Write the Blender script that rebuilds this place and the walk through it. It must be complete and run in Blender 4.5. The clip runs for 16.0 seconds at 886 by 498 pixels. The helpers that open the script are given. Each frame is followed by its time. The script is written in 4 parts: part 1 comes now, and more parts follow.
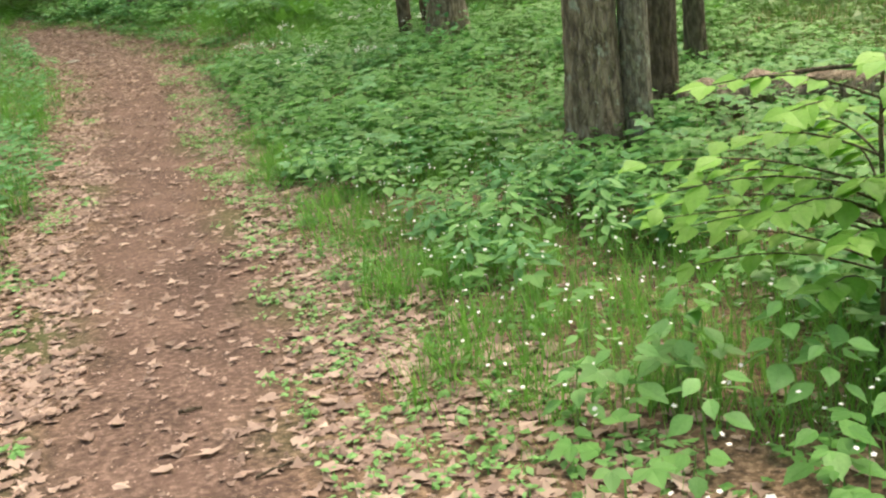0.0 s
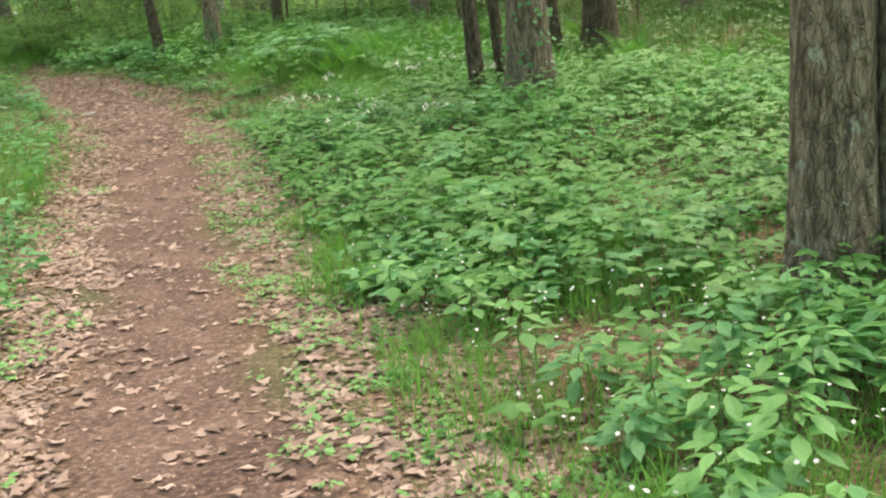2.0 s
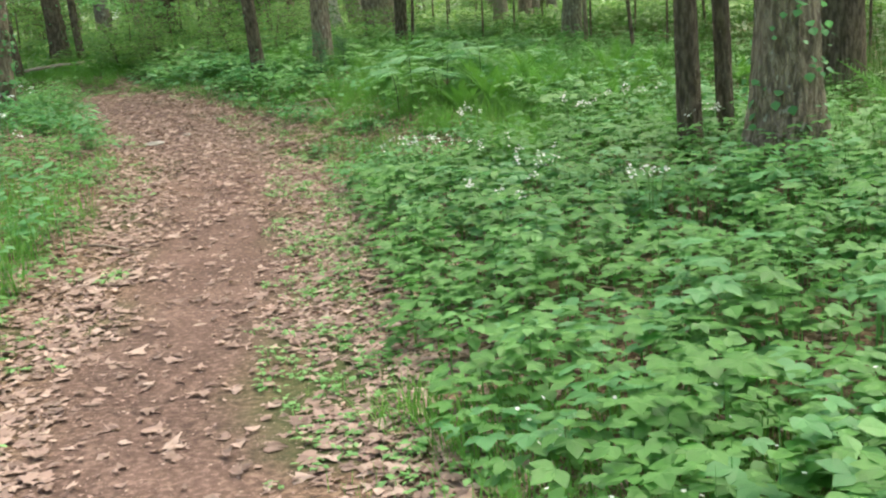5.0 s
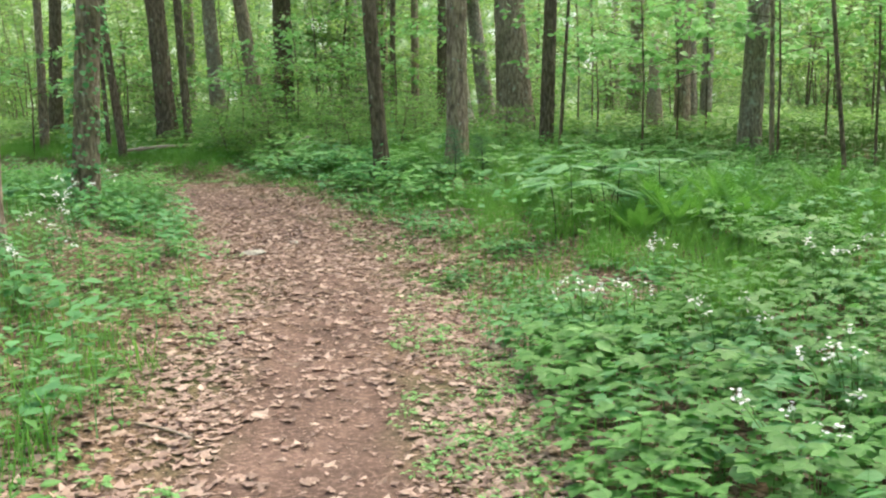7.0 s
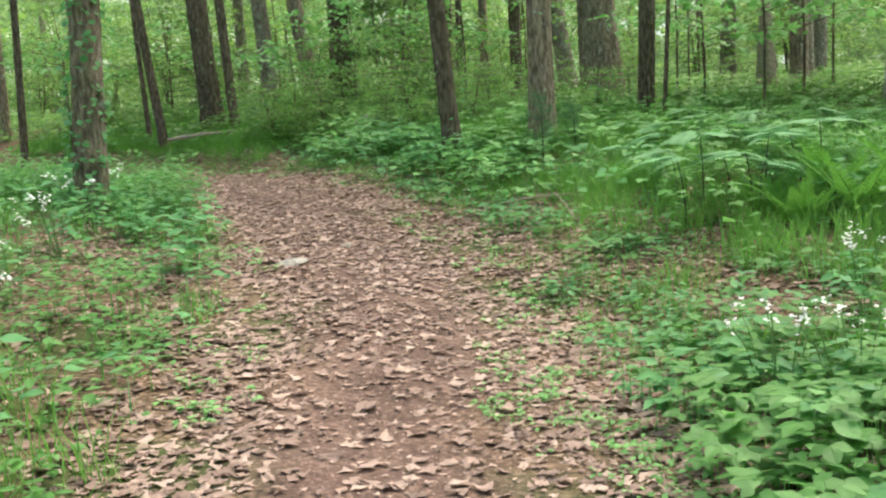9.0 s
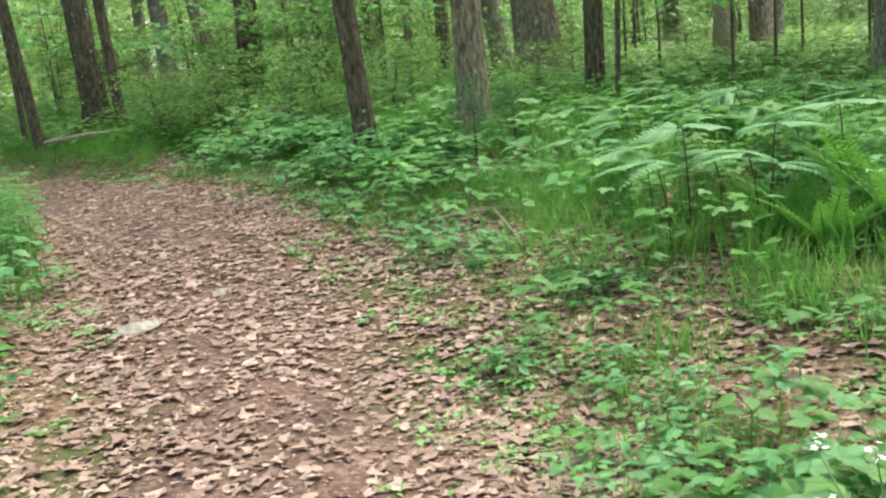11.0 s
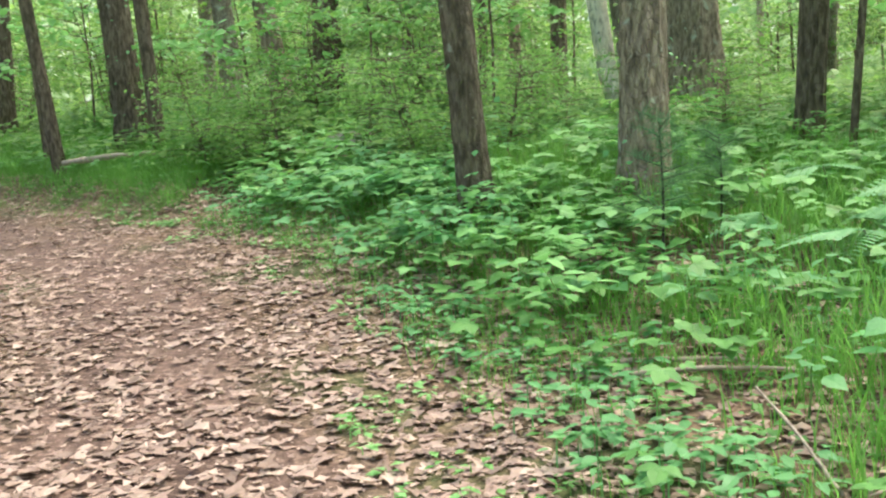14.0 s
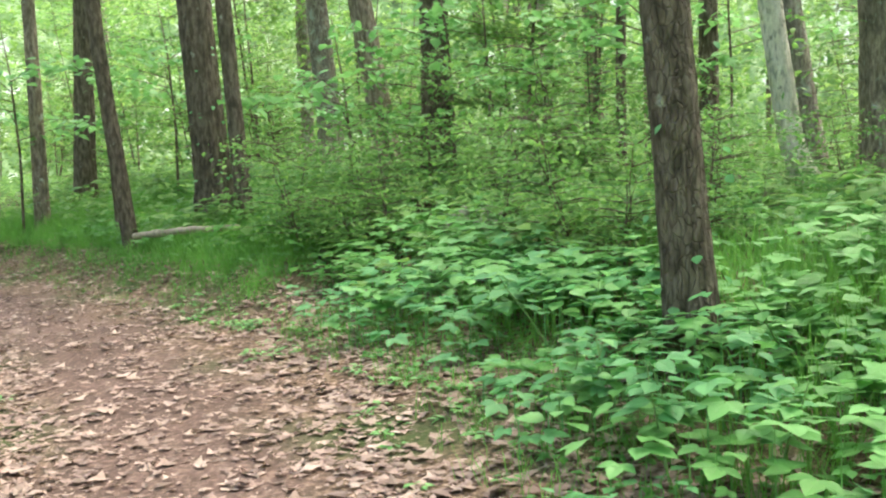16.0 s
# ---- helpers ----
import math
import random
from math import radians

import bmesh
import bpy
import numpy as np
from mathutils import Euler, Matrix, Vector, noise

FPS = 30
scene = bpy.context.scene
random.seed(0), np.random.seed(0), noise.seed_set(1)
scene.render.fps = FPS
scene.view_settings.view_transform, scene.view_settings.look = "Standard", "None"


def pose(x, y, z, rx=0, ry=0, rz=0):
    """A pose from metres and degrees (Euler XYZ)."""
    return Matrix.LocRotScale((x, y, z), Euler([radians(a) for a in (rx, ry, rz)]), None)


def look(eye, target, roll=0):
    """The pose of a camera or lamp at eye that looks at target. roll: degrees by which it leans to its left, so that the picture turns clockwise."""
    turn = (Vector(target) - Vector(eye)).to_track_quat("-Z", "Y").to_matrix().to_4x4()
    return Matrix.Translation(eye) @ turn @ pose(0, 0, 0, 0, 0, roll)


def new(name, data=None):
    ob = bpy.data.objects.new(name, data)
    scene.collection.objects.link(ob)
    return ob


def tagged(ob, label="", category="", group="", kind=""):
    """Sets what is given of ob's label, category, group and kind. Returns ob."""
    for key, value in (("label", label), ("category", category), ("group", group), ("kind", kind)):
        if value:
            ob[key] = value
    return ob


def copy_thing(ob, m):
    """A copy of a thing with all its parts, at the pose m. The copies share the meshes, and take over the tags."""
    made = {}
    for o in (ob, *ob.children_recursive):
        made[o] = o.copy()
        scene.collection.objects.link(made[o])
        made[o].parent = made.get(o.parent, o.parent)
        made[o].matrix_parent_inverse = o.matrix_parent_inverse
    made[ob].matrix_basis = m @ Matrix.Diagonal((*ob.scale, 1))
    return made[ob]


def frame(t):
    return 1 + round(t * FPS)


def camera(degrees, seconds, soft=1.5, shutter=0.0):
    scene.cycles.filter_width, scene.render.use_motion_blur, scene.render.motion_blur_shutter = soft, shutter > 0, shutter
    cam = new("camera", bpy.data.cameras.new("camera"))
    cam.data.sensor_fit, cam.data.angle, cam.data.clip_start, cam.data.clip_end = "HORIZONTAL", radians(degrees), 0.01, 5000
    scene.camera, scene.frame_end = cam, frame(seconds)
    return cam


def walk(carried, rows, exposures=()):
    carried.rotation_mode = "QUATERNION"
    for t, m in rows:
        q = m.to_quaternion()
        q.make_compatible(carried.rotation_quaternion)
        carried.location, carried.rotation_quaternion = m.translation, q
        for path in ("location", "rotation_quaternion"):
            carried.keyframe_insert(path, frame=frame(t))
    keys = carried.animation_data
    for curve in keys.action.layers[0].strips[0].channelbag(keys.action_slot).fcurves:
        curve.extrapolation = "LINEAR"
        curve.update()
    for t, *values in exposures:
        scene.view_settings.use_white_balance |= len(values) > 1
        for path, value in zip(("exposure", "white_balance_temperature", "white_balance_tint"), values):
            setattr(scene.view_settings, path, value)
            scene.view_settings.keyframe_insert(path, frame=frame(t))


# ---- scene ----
cam = camera(46.0, 16.0, soft=2.2)
PATH = [
    (0, (0.007, 0.002, 1.463), (0.039, 1.906, 0.851), -7.1),
    (0.5, (-0.074, 0.565, 1.405), (-0.038, 2.480, 0.828), -6.3),
    (1, (-0.227, 1.173, 1.359), (-0.218, 3.114, 0.877), -4.7),
    (1.5, (-0.359, 1.740, 1.334), (-0.326, 3.679, 0.842), -8.6),
    (2, (-0.460, 2.377, 1.326), (-0.464, 4.308, 0.805), -6.6),
    (2.5, (-0.599, 2.961, 1.299), (-0.569, 4.890, 0.770), -7.3),
    (3, (-0.728, 3.585, 1.259), (-0.770, 5.510, 0.720), -5.7),
    (3.2, (-0.791, 3.846, 1.252), (-0.908, 5.774, 0.733), -2.8),
    (5.3, (-1.036, 6.616, 1.076), (-1.252, 8.555, 0.633), -4.7),
    (5.5, (-1.096, 6.869, 1.094), (-1.350, 8.804, 0.657), -2.5),
    (6, (-1.346, 7.467, 1.063), (-1.595, 9.407, 0.644), -2.6),
    (6.5, (-1.530, 8.081, 1.008), (-1.838, 10.012, 0.588), -3.3),
    (7, (-1.812, 8.671, 1.101), (-2.197, 10.615, 0.836), -1.4),
    (7.5, (-2.044, 9.229, 1.067), (-2.500, 11.174, 0.982), -3.4),
    (8, (-2.173, 9.777, 1.034), (-2.699, 11.705, 0.954), -1.9),
    (8.5, (-2.300, 10.318, 0.992), (-2.805, 12.241, 0.771), -6.1),
    (9, (-2.413, 10.868, 0.956), (-2.931, 12.777, 0.660), -4.0),
    (9.2, (-2.465, 11.070, 0.962), (-2.989, 12.982, 0.700), -3.6),
    (11.3, (-2.778, 13.181, 1.034), (-3.168, 15.110, 0.679), -5.9),
    (11.5, (-2.837, 13.374, 1.071), (-3.252, 15.301, 0.734), -4.3),
    (12, (-3.036, 13.904, 1.054), (-3.442, 15.834, 0.717), -3.5),
    (12.5, (-3.151, 14.438, 0.989), (-3.549, 16.373, 0.676), -3.8),
    (13, (-3.345, 15.016, 1.010), (-3.805, 16.941, 0.720), -2.5),
    (13.5, (-3.580, 15.535, 1.005), (-4.095, 17.444, 0.701), -5.3),
    (14, (-3.758, 16.066, 1.035), (-4.305, 17.966, 0.737), -3.6),
    (14.5, (-4.040, 16.598, 1.047), (-4.652, 18.481, 0.770), -4.5),
    (15, (-4.226, 17.102, 1.029), (-4.843, 18.992, 0.814), -5.0),
    (15.5, (-4.460, 17.534, 1.041), (-5.115, 19.418, 0.904), -2.1),
    (16, (-4.734, 17.964, 1.114), (-5.446, 19.825, 0.937), -3.0),
]
EXPOSURES = [(0.0, 1.6, 7500, 7), (3.0, 1.77, 6900, 7), (6.0, 1.77, 6700, 7), (7.8, 2.02, 6700, 7), (9.0, 1.86, 6600, 7), (12.0, 2.1, 6550, 7), (16.0, 2.4, 6500, 7)]
walk(cam, [(t, look(eye, target, roll)) for t, eye, target, roll in PATH], EXPOSURES)

# ---- sky and sun: bright overcast above the canopy ----
world = bpy.data.worlds.new("world")
scene.world = world
world.use_nodes = True
wn = world.node_tree.nodes
sky = wn.new("ShaderNodeTexSky")
sky.sky_type, sky.sun_disc = "NISHITA", False
sky.sun_elevation, sky.sun_rotation = radians(62), radians(20)
sky.dust_density, sky.air_density, sky.ozone_density = 6.0, 1.0, 0.6
wn["Background"].inputs["Strength"].default_value = 0.15
world.node_tree.links.new(sky.outputs[0], wn["Background"].inputs["Color"])
sun = new("sun", bpy.data.lights.new("sun", "SUN"))
sun.data.energy, sun.data.angle, sun.data.color = 1.5, radians(40), (1.0, 0.96, 0.88)
sun.matrix_world = look((9, 20, 40), (-3, 15, 0))

rng = np.random.default_rng(11)

# ---- ground shape ----
CENTRE = np.array([(0.1, -40), (0.1, -8), (-0.15, -3), (-0.4, 0), (-0.86, 2.9), (-1.3, 4.9), (-1.65, 6.2), (-2.05, 8), (-2.85, 11), (-3.6, 14.2), (-4.35, 16.8), (-5.15, 18.3), (-6.3, 20), (-7.7, 21.9), (-9.3, 23.5), (-11.2, 24.9), (-13, 26.1), (-16, 27.8), (-22, 30), (-45, 38)])
HALF = np.array([0.72, 0.72, 0.72, 0.72, 0.74, 0.8, 0.78, 0.72, 0.76, 0.8, 0.85, 0.88, 0.85, 0.82, 0.8, 0.75, 0.65, 0.6, 0.6, 0.6])
step = np.r_[0, np.cumsum(np.hypot(*np.diff(CENTRE, axis=0).T))]
fine = np.arange(0, step[-1], 0.15)
kernel = np.ones(15) / 15
CX, CY, CW = (np.interp(fine, step, c) for c in (CENTRE[:, 0], CENTRE[:, 1], HALF))
CX[7:-7], CY[7:-7] = np.convolve(CX, kernel, "valid"), np.convolve(CY, kernel, "valid")
TX, TY = np.gradient(CX), np.gradient(CY)
TX, TY = TX / np.hypot(TX, TY), TY / np.hypot(TX, TY)


def lateral(x, y):
    """Signed distance from the trail's middle (right positive) and its half width there."""
    x, y = np.asarray(x, float).ravel(), np.asarray(y, float).ravel()
    out, half = np.empty(len(x)), np.empty(len(x))
    for s in range(0, len(x), 4000):
        dx, dy = x[s:s + 4000, None] - CX, y[s:s + 4000, None] - CY
        k = np.argmin(dx * dx + dy * dy, 1)
        i = np.arange(len(k))
        side = np.sign(dx[i, k] * TY[k] - dy[i, k] * TX[k])
        out[s:s + 4000], half[s:s + 4000] = side * np.hypot(dx[i, k], dy[i, k]), CW[k]
    return out, half


def wobble(x, y, size, seed=0.0):
    """Smooth bumps from a few sines, about -1 to 1."""
    a, b = x / size + seed, y / size - 1.7 * seed
    return (np.sin(a * 2.1 + 1.3 * np.sin(b * 1.3)) + np.sin(b * 2.7 + 1.1 * np.sin(a * 1.9)) + np.sin((a + b) * 1.6)) / 3


KNOTS = np.linspace(0, 36, 7)
ALONG = np.array([-0.005, -0.304, -0.438, -0.23, 0.127, 0.252, 0.28])
ACROSS = np.array([-0.043, -0.047, -0.043, -0.127, 0.1, 0.027, 0.023])


def smooth01(v):
    v = np.clip(v, 0, 1)
    return v * v * (3 - 2 * v)


def height(x, y, lat=None):
    x, y = np.asarray(x, float).ravel(), np.asarray(y, float).ravel()
    lat, half = lateral(x, y) if lat is None else lat
    u = -0.2883 * x + 0.9575 * y
    v = np.clip(0.9575 * x + 0.2883 * y, -4.5, np.interp(u, [14, 19], [3.5, 0.8]))
    base = sum(np.interp(u + o, KNOTS, ALONG) + np.interp(u + o, KNOTS, ACROSS) * v for o in (-1.6, -0.8, 0, 0.8, 1.6)) / 5
    out = np.abs(lat) - half
    base = base + (0.32 - 0.16 * smooth01((11.5 - y) / 3) - 0.1 * smooth01((y - 18.5) / 2.5) * smooth01((x + 8) / 2) * (lat > 0) + 0.18 * smooth01((y - 22.5) / 2) * (lat < 0)) * smooth01((out - 0.1) / (3.2 - 1.6 * smooth01((y - 22.5) / 2) * (lat < 0))) + 0.03 * smooth01(out / 0.4) + 0.2 * smooth01((-7.8 - x) / 1.5) * (lat > 0) * smooth01(out / 0.6) * smooth01((y - 22) / 2)
    base += 0.012 * wobble(x, y, 0.5) + 0.05 * wobble(x, y, 2.4, 3.0) * smooth01(out / 2) + 0.5 * wobble(x, y, 17, 5.0) * smooth01((out - 12) / 20)
    return base


def h1(x, y):
    return float(height([x], [y])[0])


# ---- material helpers ----
def nodes_of(name):
    m = bpy.data.materials.new(name)
    m.use_nodes = True
    t = m.node_tree
    return m, t.nodes, t.links, t.nodes["Principled BSDF"]


def ramp(n, stops):
    r = n.new("ShaderNodeValToRGB")
    e = r.color_ramp.elements
    while len(e) < len(stops):
        e.new(0.5)
    for k, (p, c) in zip(e, stops):
        k.position, k.color = p, (*c, 1)
    return r


def noise_node(n, l, scale, detail=4.0, coord="Object", stretch=(1, 1, 1)):
    tc, mp, nz = n.new("ShaderNodeTexCoord"), n.new("ShaderNodeMapping"), n.new("ShaderNodeTexNoise")
    mp.inputs["Scale"].default_value = stretch
    nz.inputs["Scale"].default_value, nz.inputs["Detail"].default_value = scale, detail
    l.new(tc.outputs[coord], mp.inputs[0])
    l.new(mp.outputs[0], nz.inputs["Vector"])
    return nz


def mixed(n, l, fac, a, b, how="MIX"):
    k = n.new("ShaderNodeMix")
    k.data_type, k.blend_type = "RGBA", how
    for sock, v in ((k.inputs[0], fac), (k.inputs[6], a), (k.inputs[7], b)):
        if isinstance(v, (int, float)):
            sock.default_value = v
        elif isinstance(v, tuple):
            sock.default_value = (*v, 1)
        else:
            l.new(v, sock)
    return k.outputs[2]


def leaf_material(name, colours, through_light=0.4, rough=0.45, spots=None):
    """A leaf: colour varies from leaf to leaf and within it; light passes through the blade."""
    m, n, l, p = nodes_of(name)
    geo, info, add, fr = n.new("ShaderNodeNewGeometry"), n.new("ShaderNodeObjectInfo"), n.new("ShaderNodeMath"), n.new("ShaderNodeMath")
    add.operation, fr.operation = "ADD", "FRACT"
    l.new(geo.outputs["Random Per Island"], add.inputs[0])
    l.new(info.outputs["Random"], add.inputs[1])
    l.new(add.outputs[0], fr.inputs[0])
    r = ramp(n, [(i / max(1, len(colours) - 1), c) for i, c in enumerate(colours)])
    l.new(fr.outputs[0], r.inputs[0])
    nz = noise_node(n, l, 9.0, 3.0)
    col = mixed(n, l, 0.35, r.outputs[0], mixed(n, l, nz.outputs[0], tuple(0.55 * v for v in colours[0]), tuple(min(1, 1.35 * v) for v in colours[-1])))
    if spots:
        sp = noise_node(n, l, 60.0, 2.0)
        sr = ramp(n, [(0.6, (0, 0, 0)), (0.75, (1, 1, 1))])
        l.new(sp.outputs[0], sr.inputs[0])
        col = mixed(n, l, sr.outputs[0], col, spots)
    l.new(col, p.inputs["Base Color"])
    p.inputs["Roughness"].default_value = rough
    p.inputs["Specular IOR Level"].default_value = 0.35
    tr, mx = n.new("ShaderNodeBsdfTranslucent"), n.new("ShaderNodeMixShader")
    l.new(col, tr.inputs[0])
    mx.inputs[0].default_value = through_light
    l.new(p.outputs[0], mx.inputs[1])
    l.new(tr.outputs[0], mx.inputs[2])
    l.new(mx.outputs[0], n["Material Output"].inputs[0])
    return m


def bark_material(name, dark, light, lichen=(0.42, 0.43, 0.36), scale=1.0, lichen_from=0.62, moss=0.4):
    m, n, l, p = nodes_of(name)
    ridge = noise_node(n, l, 11.0 * scale, 7.0, stretch=(2.6, 2.6, 0.8))
    big = noise_node(n, l, 1.6, 3.0)
    fine_n = noise_node(n, l, 60.0 * scale, 5.0, stretch=(1, 1, 0.4))
    r = ramp(n, [(0.36, tuple(0.3 * v for v in dark)), (0.46, dark), (0.6, light)])
    l.new(ridge.outputs[0], r.inputs[0])
    tc2, mp2, vo = n.new("ShaderNodeTexCoord"), n.new("ShaderNodeMapping"), n.new("ShaderNodeTexVoronoi")
    mp2.inputs["Scale"].default_value = (1, 1, 0.3)
    vo.feature = "DISTANCE_TO_EDGE"
    vo.inputs["Scale"].default_value = 44.0 * scale
    warp = noise_node(n, l, 7.0, 3.0)
    l.new(tc2.outputs["Object"], mp2.inputs[0])
    l.new(mixed(n, l, 0.08, mp2.outputs[0], warp.outputs[1]), vo.inputs["Vector"])
    crack = ramp(n, [(0.0, (0, 0, 0)), (0.1, (1, 1, 1))])
    l.new(vo.outputs["Distance"], crack.inputs[0])
    lr = ramp(n, [(lichen_from, (0, 0, 0)), (lichen_from + 0.1, (1, 1, 1))])
    ln = noise_node(n, l, 11.0, 8.0, stretch=(1, 1, 0.8))
    l.new(ln.outputs[0], lr.inputs[0])
    col = mixed(n, l, 0.35, r.outputs[0], fine_n.outputs[0], "OVERLAY")
    col = mixed(n, l, 0.4, col, mixed(n, l, big.outputs[0], tuple(0.6 * v for v in dark), tuple(1.2 * v for v in light)))
    col = mixed(n, l, crack.outputs[0], mixed(n, l, 0.22, col, tuple(0.3 * v for v in dark)), col)
    col = mixed(n, l, lr.outputs[0], col, lichen)
    fn, fl = noise_node(n, l, 34.0, 3.0, stretch=(1, 1, 0.6)), ramp(n, [(lichen_from + 0.05, (0, 0, 0)), (lichen_from + 0.1, (0.7, 0.7, 0.7))])
    l.new(fn.outputs[0], fl.inputs[0])
    col = mixed(n, l, fl.outputs[0], col, tuple(1.2 * v for v in lichen))
    mn, mr = noise_node(n, l, 2.4, 7.0, stretch=(1, 1, 0.5)), ramp(n, [(0.5, (0, 0, 0)), (0.66, (moss, moss, moss))])
    l.new(mn.outputs[0], mr.inputs[0])
    col = mixed(n, l, mr.outputs[0], col, (0.045, 0.05, 0.024))
    l.new(col, p.inputs["Base Color"])
    p.inputs["Roughness"].default_value = 0.92
    p.inputs["Specular IOR Level"].default_value = 0.15
    bump = n.new("ShaderNodeBump")
    bump.inputs["Strength"].default_value, bump.inputs["Distance"].default_value = 1.0, 0.04
    l.new(mixed(n, l, 0.2, mixed(n, l, 0.3, ridge.outputs[0], fine_n.outputs[0]), crack.outputs[0]), bump.inputs["Height"])
    l.new(bump.outputs[0], p.inputs["Normal"])
    return m


def ground_material():
    m, n, l, p = nodes_of("forest_soil")
    at = n.new("ShaderNodeAttribute")
    at.attribute_name = "trail"
    soil_n, crumb, patch, speck = noise_node(n, l, 2.2, 6.0), noise_node(n, l, 34.0, 6.0), noise_node(n, l, 0.8, 4.0), noise_node(n, l, 110.0, 4.0)
    soil = ramp(n, [(0.32, (0.05, 0.033, 0.026)), (0.5, (0.1, 0.064, 0.05)), (0.68, (0.17, 0.11, 0.086))])
    l.new(soil_n.outputs[0], soil.inputs[0])
    crumbs = ramp(n, [(0.36, (0.06, 0.038, 0.03)), (0.5, (0.12, 0.077, 0.06)), (0.64, (0.25, 0.168, 0.13))])
    l.new(crumb.outputs[0], crumbs.inputs[0])
    trod = mixed(n, l, 0.5, soil.outputs[0], crumbs.outputs[0])
    lit = ramp(n, [(0.35, (0.05, 0.036, 0.024)), (0.5, (0.13, 0.085, 0.055)), (0.65, (0.24, 0.165, 0.11))])
    l.new(crumb.outputs[0], lit.inputs[0])
    mossy = ramp(n, [(0.48, (0, 0, 0)), (0.62, (0.8, 0.8, 0.8))])
    l.new(patch.outputs[0], mossy.inputs[0])
    floor = mixed(n, l, mossy.outputs[0], lit.outputs[0], (0.045, 0.075, 0.02))
    col = mixed(n, l, at.outputs["Fac"], floor, trod)
    pale = ramp(n, [(0.64, (0, 0, 0)), (0.72, (0.6, 0.6, 0.6))])
    l.new(speck.outputs[0], pale.inputs[0])
    col = mixed(n, l, pale.outputs[0], col, (0.48, 0.36, 0.29))
    l.new(col, p.inputs["Base Color"])
    p.inputs["Roughness"].default_value = 0.95
    p.inputs["Specular IOR Level"].default_value = 0.1
    bump = n.new("ShaderNodeBump")
    bump.inputs["Strength"].default_value, bump.inputs["Distance"].default_value = 0.7, 0.015
    l.new(mixed(n, l, 0.5, crumb.outputs[0], speck.outputs[0]), bump.inputs["Height"])
    l.new(bump.outputs[0], p.inputs["Normal"])
    return m


def plain_rough(name, a, b, scale=20.0, rough=0.85, bump_by=0.4):
    m, n, l, p = nodes_of(name)
    nz, big = noise_node(n, l, scale, 6.0), noise_node(n, l, scale / 8, 3.0)
    r = ramp(n, [(0.35, a), (0.65, b)])
    l.new(nz.outputs[0], r.inputs[0])
    l.new(mixed(n, l, 0.35, r.outputs[0], mixed(n, l, big.outputs[0], a, b)), p.inputs["Base Color"])
    p.inputs["Roughness"].default_value = rough
    bump = n.new("ShaderNodeBump")
    bump.inputs["Strength"].default_value, bump.inputs["Distance"].default_value = bump_by, 0.01
    l.new(nz.outputs[0], bump.inputs["Height"])
    l.new(bump.outputs[0], p.inputs["Normal"])
    return m


SOIL = ground_material()
HERB = leaf_material("herb_leaf", [(0.075, 0.22, 0.05), (0.115, 0.3, 0.07), (0.17, 0.38, 0.1)], 0.5)
BRIGHT = leaf_material("young_leaf", [(0.13, 0.33, 0.08), (0.18, 0.41, 0.12), (0.24, 0.48, 0.16)], 0.45)
COOL = leaf_material("cool_leaf", [(0.085, 0.26, 0.085), (0.125, 0.34, 0.12), (0.18, 0.42, 0.16)], 0.5)
GRASS = leaf_material("grass_blade", [(0.09, 0.26, 0.035), (0.13, 0.33, 0.05), (0.18, 0.38, 0.08)], 0.55)
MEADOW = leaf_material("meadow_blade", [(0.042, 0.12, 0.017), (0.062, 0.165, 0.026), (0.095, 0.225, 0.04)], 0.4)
FERN = leaf_material("fern_frond", [(0.09, 0.26, 0.09), (0.13, 0.33, 0.125), (0.17, 0.39, 0.15)])
LIMEFERN = leaf_material("lime_fern_frond", [(0.1, 0.27, 0.04), (0.15, 0.36, 0.06)])
CANOPY = leaf_material("tree_leaf", [(0.035, 0.095, 0.022), (0.085, 0.2, 0.042), (0.16, 0.31, 0.068), (0.29, 0.45, 0.11)], 0.57)
SHRUB = leaf_material("shrub_leaf", [(0.075, 0.19, 0.045), (0.14, 0.3, 0.07), (0.24, 0.41, 0.1)], 0.55)
PINE = leaf_material("pine_needle", [(0.09, 0.2, 0.09), (0.14, 0.27, 0.13)], 0.3)
DEAD = leaf_material("dead_leaf", [(0.085, 0.046, 0.033), (0.165, 0.098, 0.073), (0.26, 0.165, 0.126), (0.36, 0.248, 0.196), (0.53, 0.4, 0.322)], 0.2, 0.7)
PETAL = leaf_material("white_petal", [(0.75, 0.76, 0.72), (0.85, 0.85, 0.82)], 0.3)
STEM = plain_rough("green_stem", (0.09, 0.18, 0.05), (0.17, 0.28, 0.09), 40)
DARKSTEM = plain_rough("dark_stem", (0.02, 0.018, 0.014), (0.05, 0.04, 0.03), 60)
BARK = bark_material("grey_brown_bark", (0.18, 0.137, 0.1), (0.4, 0.32, 0.245))
BARK_DARK = bark_material("dark_bark", (0.085, 0.066, 0.047), (0.21, 0.17, 0.125), lichen_from=0.68)
BARK_SMOOTH = bark_material("smooth_grey_bark", (0.2, 0.165, 0.13), (0.4, 0.345, 0.28), scale=1.6, lichen_from=0.57)
BIRCH = bark_material("pale_birch_bark", (0.7, 0.62, 0.5), (0.88, 0.81, 0.69), lichen=(0.16, 0.14, 0.115), lichen_from=0.66, moss=0.12)
DEADWOOD = plain_rough("weathered_wood", (0.16, 0.12, 0.085), (0.38, 0.31, 0.24), 30)
STONE = plain_rough("pale_stone", (0.13, 0.12, 0.095), (0.33, 0.31, 0.26), 22)


